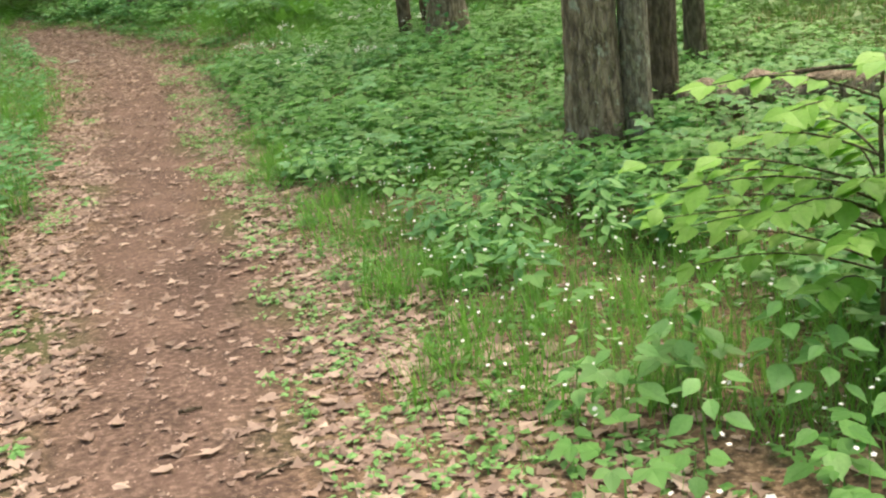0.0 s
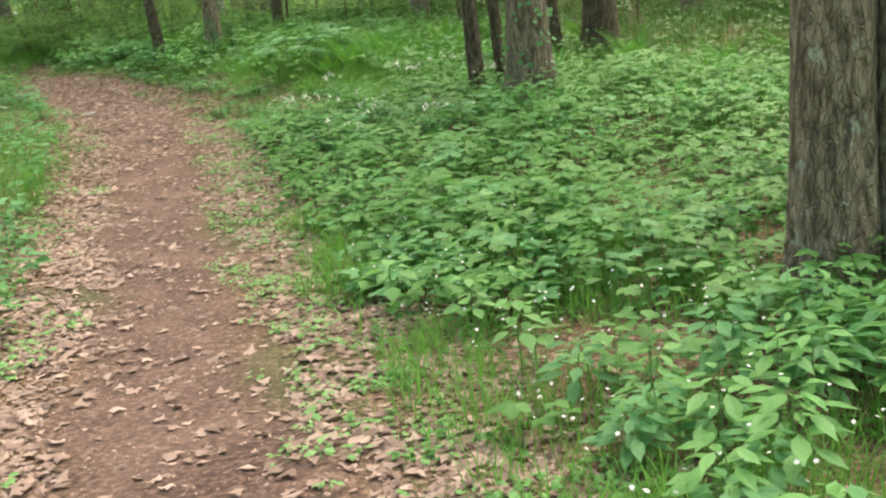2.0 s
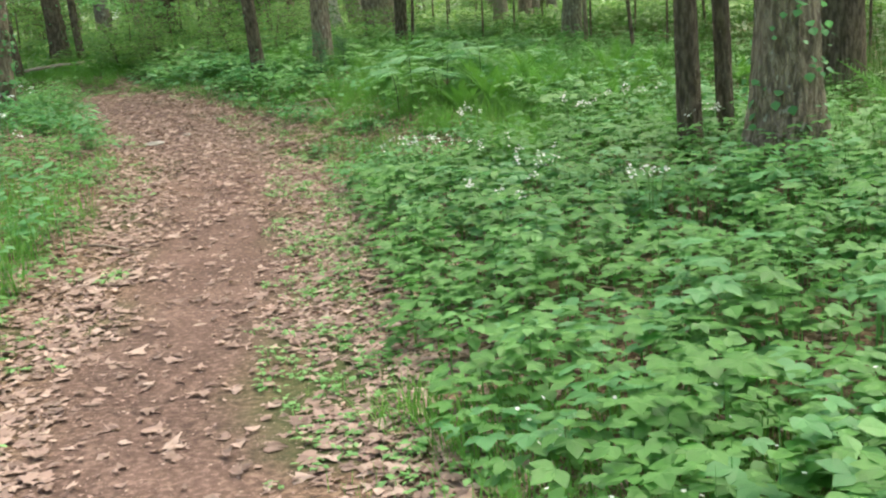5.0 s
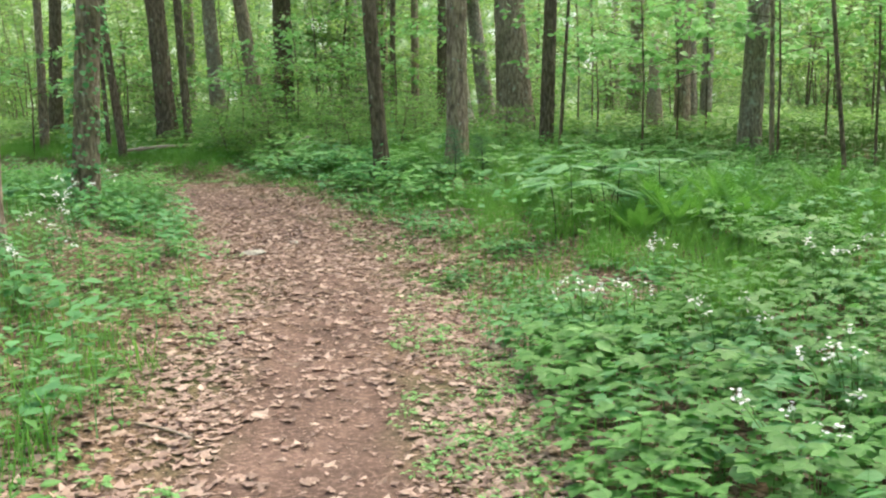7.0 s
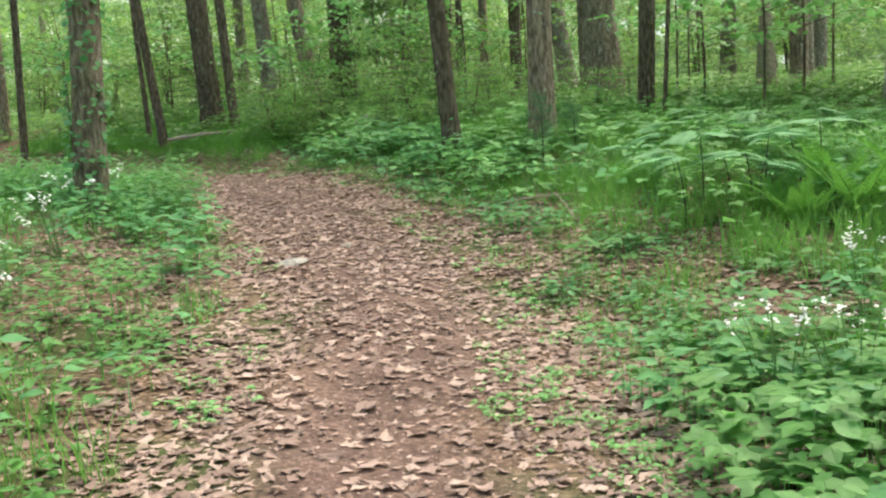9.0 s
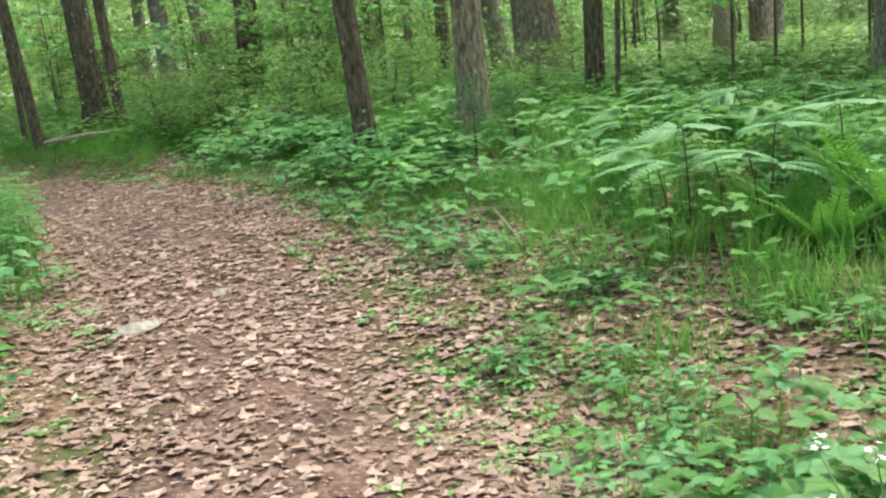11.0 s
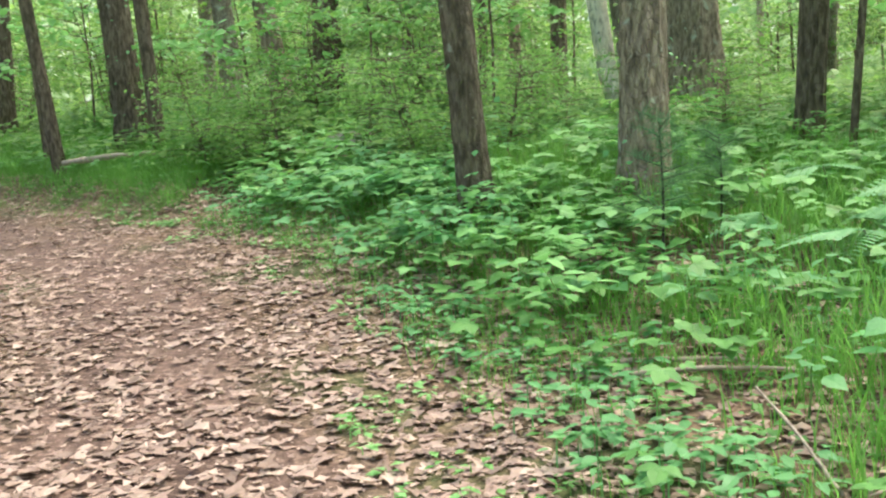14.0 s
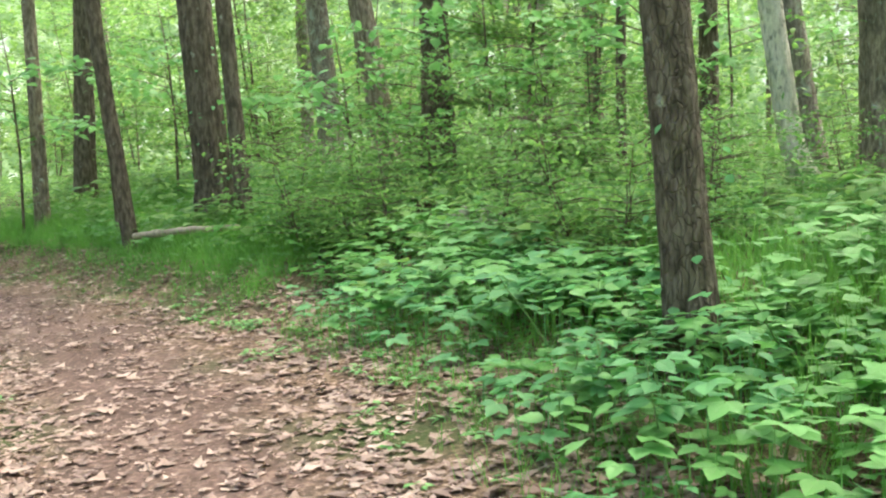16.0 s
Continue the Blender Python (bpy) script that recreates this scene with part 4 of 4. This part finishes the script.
def leaf_plant(name, place, tall, tiers, per, size, leaf_mesh, label, category="plant", group="", tip=-0.25, lean=(0, 0), stem=None, petiole=0.05, turn=0.0):
    """A stem with tiers of single leaves."""
    root = new(name)
    root.location = place
    g = rng
    t = np.linspace(0, 1, 6)[:, None]
    line = t * np.array([lean[0], lean[1], tall]) + g.normal(0, 0.006, (6, 3)) * t
    rods = [tube(line, np.linspace(0.0055, 0.002, 6) * (tall / 0.35) ** 0.5, 5)]
    for q in range(tiers):
        i = 1 - 0.6 * q / max(1, tiers)
        p = line[0] + (line[-1] - line[0]) * i
        off = turn + q * 0.9
        for w in range(per):
            yaw = off + w * 6.283 / per + g.normal(0, 0.15)
            tipdir = np.array([-math.sin(yaw), math.cos(yaw), 0.25])
            z = size * g.uniform(0.75, 1.15) * (0.8 + 0.4 * q / max(1, tiers))
            e = p + tipdir * z * 0.5
            part("leaf", leaf_mesh, root, "", Matrix.Translation(e) @ Euler((g.normal(tip, 0.15), g.normal(0, 0.2), yaw), "XYZ").to_matrix().to_4x4() @ Matrix.Scale(z, 4))
    part("stem", raw_mesh("stem", *joined(*rods), stem or STEM), root)
    return tagged(root, label, category, group)


def at_ground(x, y, dz=0.0):
    return (x, y, h1(x, y) + dz)

# bright broad-leaved sapling hanging over the start of the walk
for x, y, tall, tiers, size in [(1.02, 2.75, 0.42, 4, 0.1), (0.72, 2.6, 0.3, 3, 0.1), (1.25, 2.45, 0.36, 3, 0.11), (0.62, 2.35, 0.2, 2, 0.09), (0.95, 2.3, 0.24, 3, 0.1), (0.4, 2.85, 0.26, 3, 0.09), (0.34, 2.75, 0.12, 2, 0.07), (0.55, 2.9, 0.3, 3, 0.095), (0.48, 3.05, 0.3, 3, 0.08), (0.75, 3.0, 0.34, 3, 0.09), (1.1, 2.65, 0.3, 3, 0.1), (0.85, 3.2, 0.36, 3, 0.1), (1.2, 2.85, 0.34, 3, 0.1)]:
    leaf_plant("broadleaf_seedling", at_ground(x, y), tall, tiers, 3, size, OVAL_BRIGHT if tall > 0.25 else LEAF_HERB, "young broad-leaved seedling with large light green leaves", group="seedlings at the trail start")
shrub = new("hazel_shrub")
shrub.location = at_ground(1.4, 3.0)
rods = []
more_tips = [(rng.uniform(-0.72, 0.4), rng.uniform(-0.3, 0.2), rng.uniform(0.4, 1.04)) for _ in range(14)]
for tx, ty, tz in more_tips + [(-0.55, -0.1, 1.02), (-0.35, -0.2, 0.94), (-0.12, -0.28, 1.06), (0.05, -0.2, 0.98), (0.3, -0.1, 1.02), (-0.62, -0.12, 0.62), (-0.4, -0.22, 0.66), (-0.22, -0.28, 0.56), (0.0, -0.25, 0.64), (0.25, -0.15, 0.6), (-0.5, 0.15, 0.7), (0.1, 0.2, 0.8), (-0.2, 0.1, 0.84), (-0.66, 0.05, 0.6), (-0.3, -0.05, 0.6), (0.15, -0.3, 0.62), (-0.1, -0.1, 0.68), (0.35, 0.1, 0.66)]:
    tip = np.array([tx, ty, tz])
    root_at = np.array([0.0, 0.0, tz - 0.12])
    t = np.linspace(0, 1, 7)[:, None]
    pts = root_at + t * (tip - root_at) + np.array([0, 0, 0.05]) * np.sin(t * 3.1)
    rods.append(tube(pts, np.linspace(0.005, 0.0015, 7), 5))
    yaw = math.atan2(-tx, ty)
    for j in range(2, 7):
        for side in (-1, 1):
            part("leaf", OVAL_LIME, shrub, "", Matrix.Translation(pts[j]) @ Euler((rng.normal(-0.12, 0.15), rng.normal(0, 0.2), yaw + side * rng.uniform(0.4, 1.1)), "XYZ").to_matrix().to_4x4() @ Matrix.Scale(rng.uniform(0.07, 0.115), 4))
rods.append(tube(np.array([[0, 0, -0.05], [0.02, 0, 0.4], [0.0, 0.01, 0.8], [0.0, 0.0, 0.98]]), [0.012, 0.01, 0.007, 0.004], 7))
part("stem", raw_mesh("stem", *joined(*rods), BARK_DARK), shrub)
tagged(shrub, "low shrub with tiers of luminous lime-green leaves", "shrub")

# whorled five-leaf plants beside the double tree
LANCE = [raw_mesh("leaf", *stalked(blade([0.1, 0.19, 0.2, 0.22, 0.15, 0.07], 0.15, 0.16), 0.3), m) for m in (COOL, BRIGHT)]
for k in range(44):
    x, y = rng.uniform(-0.05, 1.2), rng.uniform(4.5, 6.2)
    if x < 0.35 * (5.3 - y):
        continue
    leaf_plant("whorled_plant", at_ground(x, y), rng.uniform(0.2, 0.38), 4, 5, rng.uniform(0.085, 0.12), LANCE[k % 2], "herb with whorls of five pointed green leaves", group="whorled plants by the double tree", tip=-0.1)
# bright bramble plants at the end of the walk
n = 0
while n < 46:
    x, y = rng.uniform(-7.5, -3), rng.uniform(19.3, 23)
    lat, half = lateral([x], [y])
    if lat[0] < 0 or not (0.75 if y < 21 else 0.35) < lat[0] - half[0] < 2.6:
        continue
    n += 1
    leaf_plant("bramble", at_ground(x, y), rng.uniform(0.2, 0.38), 3, 3, rng.uniform(0.08, 0.13), LEAF_BRIGHT if n % 2 else LEAF_COOL, "young bramble with bright green three-part leaves", group="brambles beside the trail", tip=-0.1, lean=(rng.normal(0, 0.08), rng.normal(0, 0.08)))
# broad-leaved plants along the right edge, halfway
n = 0
while n < 50:
    x, y = rng.uniform(-4, 1), rng.uniform(6, 16.5)
    lat, half = lateral([x], [y])
    if lat[0] < 0 or not 0.35 < lat[0] - half[0] < 1.7:
        continue
    n += 1
    leaf_plant("broadleaf_herb", at_ground(x, y), rng.uniform(0.2, 0.36), 3, 4, rng.uniform(0.08, 0.12), (LEAF_HERB, LEAF_COOL, OVAL_BRIGHT)[n % 3], "green broad-leaved herb at the trail edge", group="herbs along the trail edge", tip=-0.06)
n = 0
while n < 34:
    x, y = rng.uniform(-9, -2), rng.uniform(7, 20)
    lat, half = lateral([x], [y])
    if lat[0] > 0 or not 0.25 < -lat[0] - half[0] < 1.6:
        continue
    n += 1
    leaf_plant("broadleaf_herb", at_ground(x, y), rng.uniform(0.16, 0.34), 3, 4, rng.uniform(0.07, 0.1), (LEAF_HERB, LEAF_COOL)[n % 2], "green broad-leaved herb at the trail edge", group="herbs along the trail edge", tip=-0.06)


# ---- ferns ----
def pinnate(long, pairs, widest, lobes, droop):
    """A frond lying along y: a rib with pairs of toothed side leaflets."""
    vs = []
    for i in range(pairs):
        y = 0.12 + 0.86 * i / (pairs - 1)
        w = widest * (1 - (y - 0.12) / 0.9) ** 0.8 + 0.02
        for side in (-1, 1):
            k = 3 + lobes
            prof = [0.12 + (0.05 if j % 2 else -0.03) - 0.08 * j / k for j in range(k)]
            vs.append(stamp(blade(prof, 0.1, 0.2), np.array([[0, y, -droop * y * y]]), np.array([-side * (1.15 - 0.25 * y)]), np.array([0.05]), np.array([side * 0.12]), np.array([w]), 1.15))
    y = np.linspace(0, 1, 6)
    vs.append(tube(np.stack([0 * y, y, -droop * y * y], 1), np.linspace(0.008, 0.003, 6), 4))
    v, f = joined(*vs)
    return v * long, f


BRACKEN_BLADE = raw_mesh("frond", *pinnate(1.0, 11, 0.45, 5, 0.25), FERN)
LIME_BLADE = raw_mesh("frond", *pinnate(1.0, 16, 0.2, 4, 0.3), LIMEFERN)


def bracken(x, y, tall, yaw, size):
    root = new("bracken_fern")
    root.location = at_ground(x, y, -0.02)
    tall -= 0.1 if y < 19 else 0.3 if y < 20 else 0.46
    d = np.array([-math.sin(yaw), math.cos(yaw)])
    t = np.linspace(0, 1, 8)
    line = np.stack([0.06 * t ** 3 * d[0], 0.06 * t ** 3 * d[1], tall * t], 1)
    part("stem", raw_mesh("stem", *tube(line, np.linspace(0.006, 0.0035, 8), 6), DARKSTEM, True), root, "thin dark upright stem")
    for k, turn in enumerate((0.0, 1.2, -1.2)):
        part("frond", BRACKEN_BLADE, root, "", Matrix.Translation(line[-1]) @ Euler((rng.uniform(-0.12, 0.12), rng.normal(0, 0.18), yaw + turn), "XYZ").to_matrix().to_4x4() @ Matrix.Scale(0.74 * size * (1.0 if k == 0 else 0.85), 4))
    return tagged(root, "tall bracken fern with flat spreading fronds on a dark stem", "fern", "bracken stand")


for x, y, tall, yaw, size in [(-2.66, 18.42, 0.66, 1.2, 0.52), (-2.54, 18.86, 0.68, 0.2, 0.52), (-2.16, 18.41, 0.56, -0.9, 0.5), (-2.75, 19.3, 0.7, 1.7, 0.45), (-2.1, 18.75, 0.66, -0.6, 0.5), (-1.85, 19.4, 0.74, 0.9, 0.55), (-3.2, 20.7, 0.72, 1.6, 0.5), (-2.9, 21.2, 0.8, 0.3, 0.55), (-2.3, 20.4, 0.78, -0.4, 0.55), (-1.6, 20.3, 0.76, 1.1, 0.55), (-3.6, 21.3, 0.66, 2.0, 0.42), (-1.3, 21.2, 0.8, 0.0, 0.6), (-2.0, 21.6, 0.82, 0.8, 0.6), (-0.8, 20.6, 0.72, -0.7, 0.5), (-2.7, 22.3, 0.8, 0.6, 0.55), (-1.1, 19.3, 0.7, -1.3, 0.5), (-2.2, 18.5, 0.6, 0.7, 0.5), (-2.35, 19.1, 0.66, 2.2, 0.5), (-1.7, 18.9, 0.68, 0.1, 0.5), (-2.9, 20.9, 0.74, 1.0, 0.55), (-2.55, 20.9, 0.76, -0.9, 0.5), (-1.9, 20.8, 0.78, 0.5, 0.55), (-2.4, 21.9, 0.8, 1.4, 0.55), (-1.5, 21.9, 0.82, -0.3, 0.55), (-3.3, 21.9, 0.75, 0.4, 0.5), (-0.9, 22.0, 0.8, 0.9, 0.6)]:
    bracken(x, y, tall, yaw, size)
for x, y, n, size in [(-1.9, 18.3, 14, 0.6), (-1.62, 18.75, 13, 0.64), (-2.08, 18.55, 11, 0.5), (-1.5, 18.3, 10, 0.72), (-1.05, 18.8, 10, 0.75), (-0.95, 18.0, 9, 0.68), (-0.3, 17.3, 8, 0.6), (0.1, 18.6, 8, 0.65), (1.2, 16.2, 8, 0.6), (0.6, 20.2, 8, 0.65), (1.9, 18.6, 8, 0.6), (-0.6, 18.4, 9, 0.6), (0.5, 17.4, 9, 0.6), (1.3, 18.0, 9, 0.65), (-0.1, 19.4, 9, 0.65), (1.0, 15.2, 9, 0.6), (2.4, 16.6, 9, 0.65), (3.0, 14.4, 9, 0.65), (2.4, 13.2, 8, 0.6), (3.6, 12.4, 9, 0.65), (4.2, 15.4, 9, 0.7)]:
    root = new("lime_fern")
    root.location = at_ground(x, y, -0.02)
    for k in range(n):
        part("frond", LIME_BLADE, root, "", Euler((rng.uniform(0.8, 1.25), rng.normal(0, 0.15), k * 6.283 / n + rng.normal(0, 0.2)), "XYZ").to_matrix().to_4x4() @ Matrix.Scale(size * rng.uniform(0.8, 1.15), 4))
    tagged(root, "shuttlecock fern with upright lime-green fronds", "fern", "lime ferns in the grass")

# feathery pine seedlings
for x, y, tall in [(-4.12, 21.2, 0.75), (-3.85, 21.6, 0.55), (-6.9, 27.6, 1.9)]:
    root = new("pine_seedling")
    root.location = at_ground(x, y, -0.02)
    c = []
    rods = [tube(np.array([[0, 0, 0], [0.01, 0, tall / 2], [0, 0.01, tall]]), [0.008, 0.006, 0.002], 5)]
    for k in range(16):
        z = tall * (0.25 + 0.75 * k / 16)
        yaw, long = rng.uniform(0, 6.283), 0.3 * tall * (1.1 - z / tall) + 0.05
        tip = np.array([math.cos(yaw) * long, math.sin(yaw) * long, z + 0.05])
        rods.append(tube(np.array([[0, 0, z], tip]), [0.003, 0.001], 4))
        c += list(np.linspace([0, 0, z], tip, 6)[1:])
    part("stem", raw_mesh("stem", *joined(*rods), DARKSTEM), root)
    p = np.repeat(np.array(c), 12, 0)
    part("needles", raw_mesh("needles", *stamp(SLIM, p, rng.uniform(0, 6.283, len(p)), rng.normal(0.4, 0.5, len(p)), rng.normal(0, 0.5, len(p)), np.full(len(p), 0.09), 0.09), PINE), root)
    tagged(root, "feathery young pine seedling with soft needles", "seedling")

# ---- ivy and creeper leaves on trunks ----
IVY = raw_mesh("leaf", *blade([0.42, 0.5, 0.3], 0.1, 0.15), COOL)


def climber(x, y, z, lx, ly, girth, low, high, count, label):
    root = new("climbing_ivy")
    root.location = (x, y, z)
    a = rng.uniform(0, 6.283, count)
    up = rng.uniform(low, high, count)
    n = np.stack([np.cos(a), np.sin(a)], 1) * (girth / 2 + rng.uniform(0.01, 0.07, count))[:, None]
    p = np.stack([lx * up + n[:, 0], ly * up + n[:, 1], up], 1)
    part("foliage", raw_mesh("foliage", *stamp(blade([0.42, 0.5, 0.3], 0.1, 0.15), p, a - 1.57 + rng.normal(0, 0.5, count), rng.normal(-0.5, 0.35, count), rng.normal(0, 0.3, count), rng.uniform(0.035, 0.075 if count > 100 else 0.05, count)), COOL), root)
    t = np.linspace(low, high, 40)
    if count > 100:
        part("vine", raw_mesh("vine", *tube(np.stack([lx * t + np.cos(t * 2.2) * girth * 0.53, ly * t + np.sin(t * 2.2) * girth * 0.53, t], 1), np.full(40, 0.007), 5), DARKSTEM), root)
    tagged(root, label, "ivy")


climber(-7.63, 18.78, 0.79, 0.07, 0.04, 0.27, -0.7, 1.5, 420, "dark green ivy wrapped round a tree foot")
climber(0.65, 13.5, 0.0, 0.0, 0.004, 0.44, -0.2, 1.6, 150, "climbing leaves on a stout trunk")
climber(-4.29, 22.29, 0.28, 0.002, 0.0, 0.29, 0.2, 2.2, 26, "a few creeper leaves on a furrowed trunk")
climber(-5.3, 22.24, 0.584, -0.036, -0.005, 0.235, -0.4, 1.9, 36, "creeper leaves on a mossy trunk")
climber(-10.71, 27.2, 0.55, -0.056, -0.036, 0.37, 0.4, 1.8, 60, "small bright leaves sprouting on a leaning trunk")

# bright low branches that reach between the trunks
for x, y, z, yaw, long in [(-9.4, 27.6, 1.9, 0.3, 1.5), (-8.6, 28.5, 2.5, -0.4, 1.6), (-6.3, 27.2, 2.6, 0.8, 1.3), (-2.6, 25.2, 1.9, -0.5, 1.7), (-1.4, 24.6, 2.2, 0.4, 1.6), (-0.3, 25.4, 2.6, 0.1, 1.8), (-9.0, 31.0, 3.2, 0.2, 1.8), (-12.6, 29.2, 2.6, 0.5, 1.6), (0.6, 24.0, 2.4, 1.0, 1.9), (-0.9, 26.2, 3.2, 0.7, 2.0), (1.6, 26.0, 3.0, 0.2, 2.0), (2.6, 23.4, 2.3, 0.9, 1.8), (-2.9, 29.5, 3.4, 0.4, 2.0), (-5.9, 30.5, 3.3, 0.0, 1.9), (-14.2, 28.2, 2.4, 0.6, 1.6), (-1.9, 23.8, 2.5, 0.6, 1.6), (-0.2, 22.6, 2.7, 0.0, 1.8), (0.9, 22.2, 3.1, 0.8, 1.9), (2.0, 21.4, 2.6, 0.3, 1.8), (3.2, 20.2, 2.8, 0.5, 1.8), (-3.0, 26.8, 3.0, 0.2, 1.7)]:
    root = new("young_maple")
    g0 = h1(x, y)
    root.location = (x, y, g0 - 0.03)
    z -= g0
    line = np.array([[0, 0, 0], [0.03, 0.02, z * 0.5], [0, 0, z], [-0.1, 0, z + 0.7]])
    rods = [tube(line, [0.02, 0.016, 0.011, 0.004], 6)]
    c = []
    for k in range(7):
        w = yaw + k * 0.9
        p = np.array([0, 0, z * (0.6 + 0.06 * k)])
        tip = p + np.array([math.cos(w) * long * 0.7, math.sin(w) * long * 0.7, 0.15])
        rods.append(tube(np.array([p, (p + tip) / 2 + [0, 0, 0.08], tip]), [0.008, 0.005, 0.002], 5))
        c += [p + (tip - p) * q for q in (0.4, 0.6, 0.8, 1.0)]
    part("stem", raw_mesh("stem", *joined(*rods), BARK_DARK), root)["kind"] = "stuff"
    part("foliage", raw_mesh("foliage", *leaf_cloud(np.array(c), 0.3, 11, 0.13, TOOTHED, 0.3, 0.3), BRIGHT), root)
    tagged(root, "young maple with bright yellow-green leaves", "sapling", "young maples between the trunks")

# ---- fallen wood, sticks and stones ----
def fallen(name, a, b, girth, label, material=None, bend=0.04):
    a, b = np.array(a, float), np.array(b, float)
    root = new(name)
    mid = (a + b) / 2
    root.location = mid
    t = np.linspace(0, 1, 14)[:, None]
    pts = a + t * (b - a) - mid + rng.normal(0, bend * girth * 2, (14, 3)) + np.array([0, 0, min(bend, 0.03 * np.linalg.norm(b - a))]) * np.sin(t * 3.14)
    part("wood", raw_mesh("wood", *tube(pts, girth / 2 * np.linspace(1.0, 0.7, 14) * rng.uniform(0.85, 1.15, 14), 9), material or DEADWOOD, True), root)
    tagged(root, label, "log" if girth > 0.05 else "stick")


def on_ground(x, y, lift):
    return (x, y, h1(x, y) + lift)


fallen("fallen_log", on_ground(-11.1, 26.3, 0.2), on_ground(-9.72, 25.95, 0.17), 0.075, "weathered pale log lying in the grass before leaning trunks", None, 0.015)
fallen("fallen_log", on_ground(1.75, 4.15, 0.12), on_ground(2.9, 3.75, 0.12), 0.22, "mossy rotting log under the bright shrub", BARK)
fallen("fallen_branch", on_ground(2.3, 7.3, 0.28), on_ground(3.1, 6.5, 0.44), 0.035, "bare grey branch sticking out of a rotting log", BARK_DARK)
fallen("fallen_log", on_ground(2.05, 7.45, 0.2), on_ground(3.4, 6.6, 0.2), 0.3, "rotting brown log half hidden by leaves", BARK)
fallen("stick", on_ground(-4.36, 19.92, 0.02), on_ground(-3.7, 19.86, 0.03), 0.025, "bleached stick lying among fallen leaves")
fallen("fallen_branch", on_ground(-4.3, 19.78, 0.03), on_ground(-3.55, 19.7, 0.05), 0.022, "thin grey branch lying in grass and dead leaves")
fallen("stick", on_ground(-3.5, 18.92, 0.02), on_ground(-3.72, 19.25, 0.2), 0.012, "bare twig standing up from a fallen branch")
fallen("stick", on_ground(-3.44, 18.9, 0.03), on_ground(-3.12, 18.95, 0.1), 0.01, "bare twig among low herbs")
fallen("stick", on_ground(-4.2, 13.1, 0.012), on_ground(-3.88, 13.02, 0.012), 0.018, "pale straight stick on the trail edge")
fallen("stick", on_ground(-0.62, 2.95, 0.008), on_ground(-0.47, 3.05, 0.01), 0.012, "short dark twig on bare earth", BARK_DARK)
fallen("stick", on_ground(-0.98, 3.55, 0.008), on_ground(-0.9, 3.58, 0.008), 0.014, "short dark twig on bare earth", BARK_DARK)
fallen("stick", on_ground(-1.1, 4.3, 0.008), on_ground(-1.03, 4.32, 0.008), 0.012, "short dark twig on bare earth", BARK_DARK)
fallen("stick", on_ground(-5.72, 22.95, 0.2), on_ground(-5.5, 22.85, 0.06), 0.03, "bleached branch stub leaning at a tree foot")


def stone(x, y, size, squash, seed, label):
    bm = bmesh.new()
    bmesh.ops.create_icosphere(bm, subdivisions=3, radius=1.0)
    for w in bm.verts:
        k = 1 + 0.28 * noise.noise(w.co * 1.3 + Vector((seed, 0, 0))) + 0.08 * noise.noise(w.co * 4 + Vector((seed, 3, 0)))
        w.co = Vector((w.co.x * size * k * 1.3, w.co.y * size * k, w.co.z * size * k * squash))
    me = bpy.data.meshes.new("stone")
    bm.to_mesh(me)
    bm.free()
    me.materials.append(STONE)
    me.polygons.foreach_set("use_smooth", np.full(len(me.polygons), True))
    ob = new("stone", me)
    ob.location = (x, y, h1(x, y) + size * squash * 0.1)
    ob.rotation_euler = (0, 0, seed)
    tagged(ob, label, "stone")


stone(-5.42, 17.75, 0.105, 0.22, 1.0, "flat pale stone sunk in the leafy trail")
stone(-5.27, 18.5, 0.045, 0.5, 2.0, "small grey stone on the leafy trail")
stone(-4.29, 19.97, 0.045, 0.7, 3.0, "small pale stone among dead leaves")
stone(-7.52, 26.0, 0.26, 0.7, 4.0, "large pale boulder hidden in the bushes")
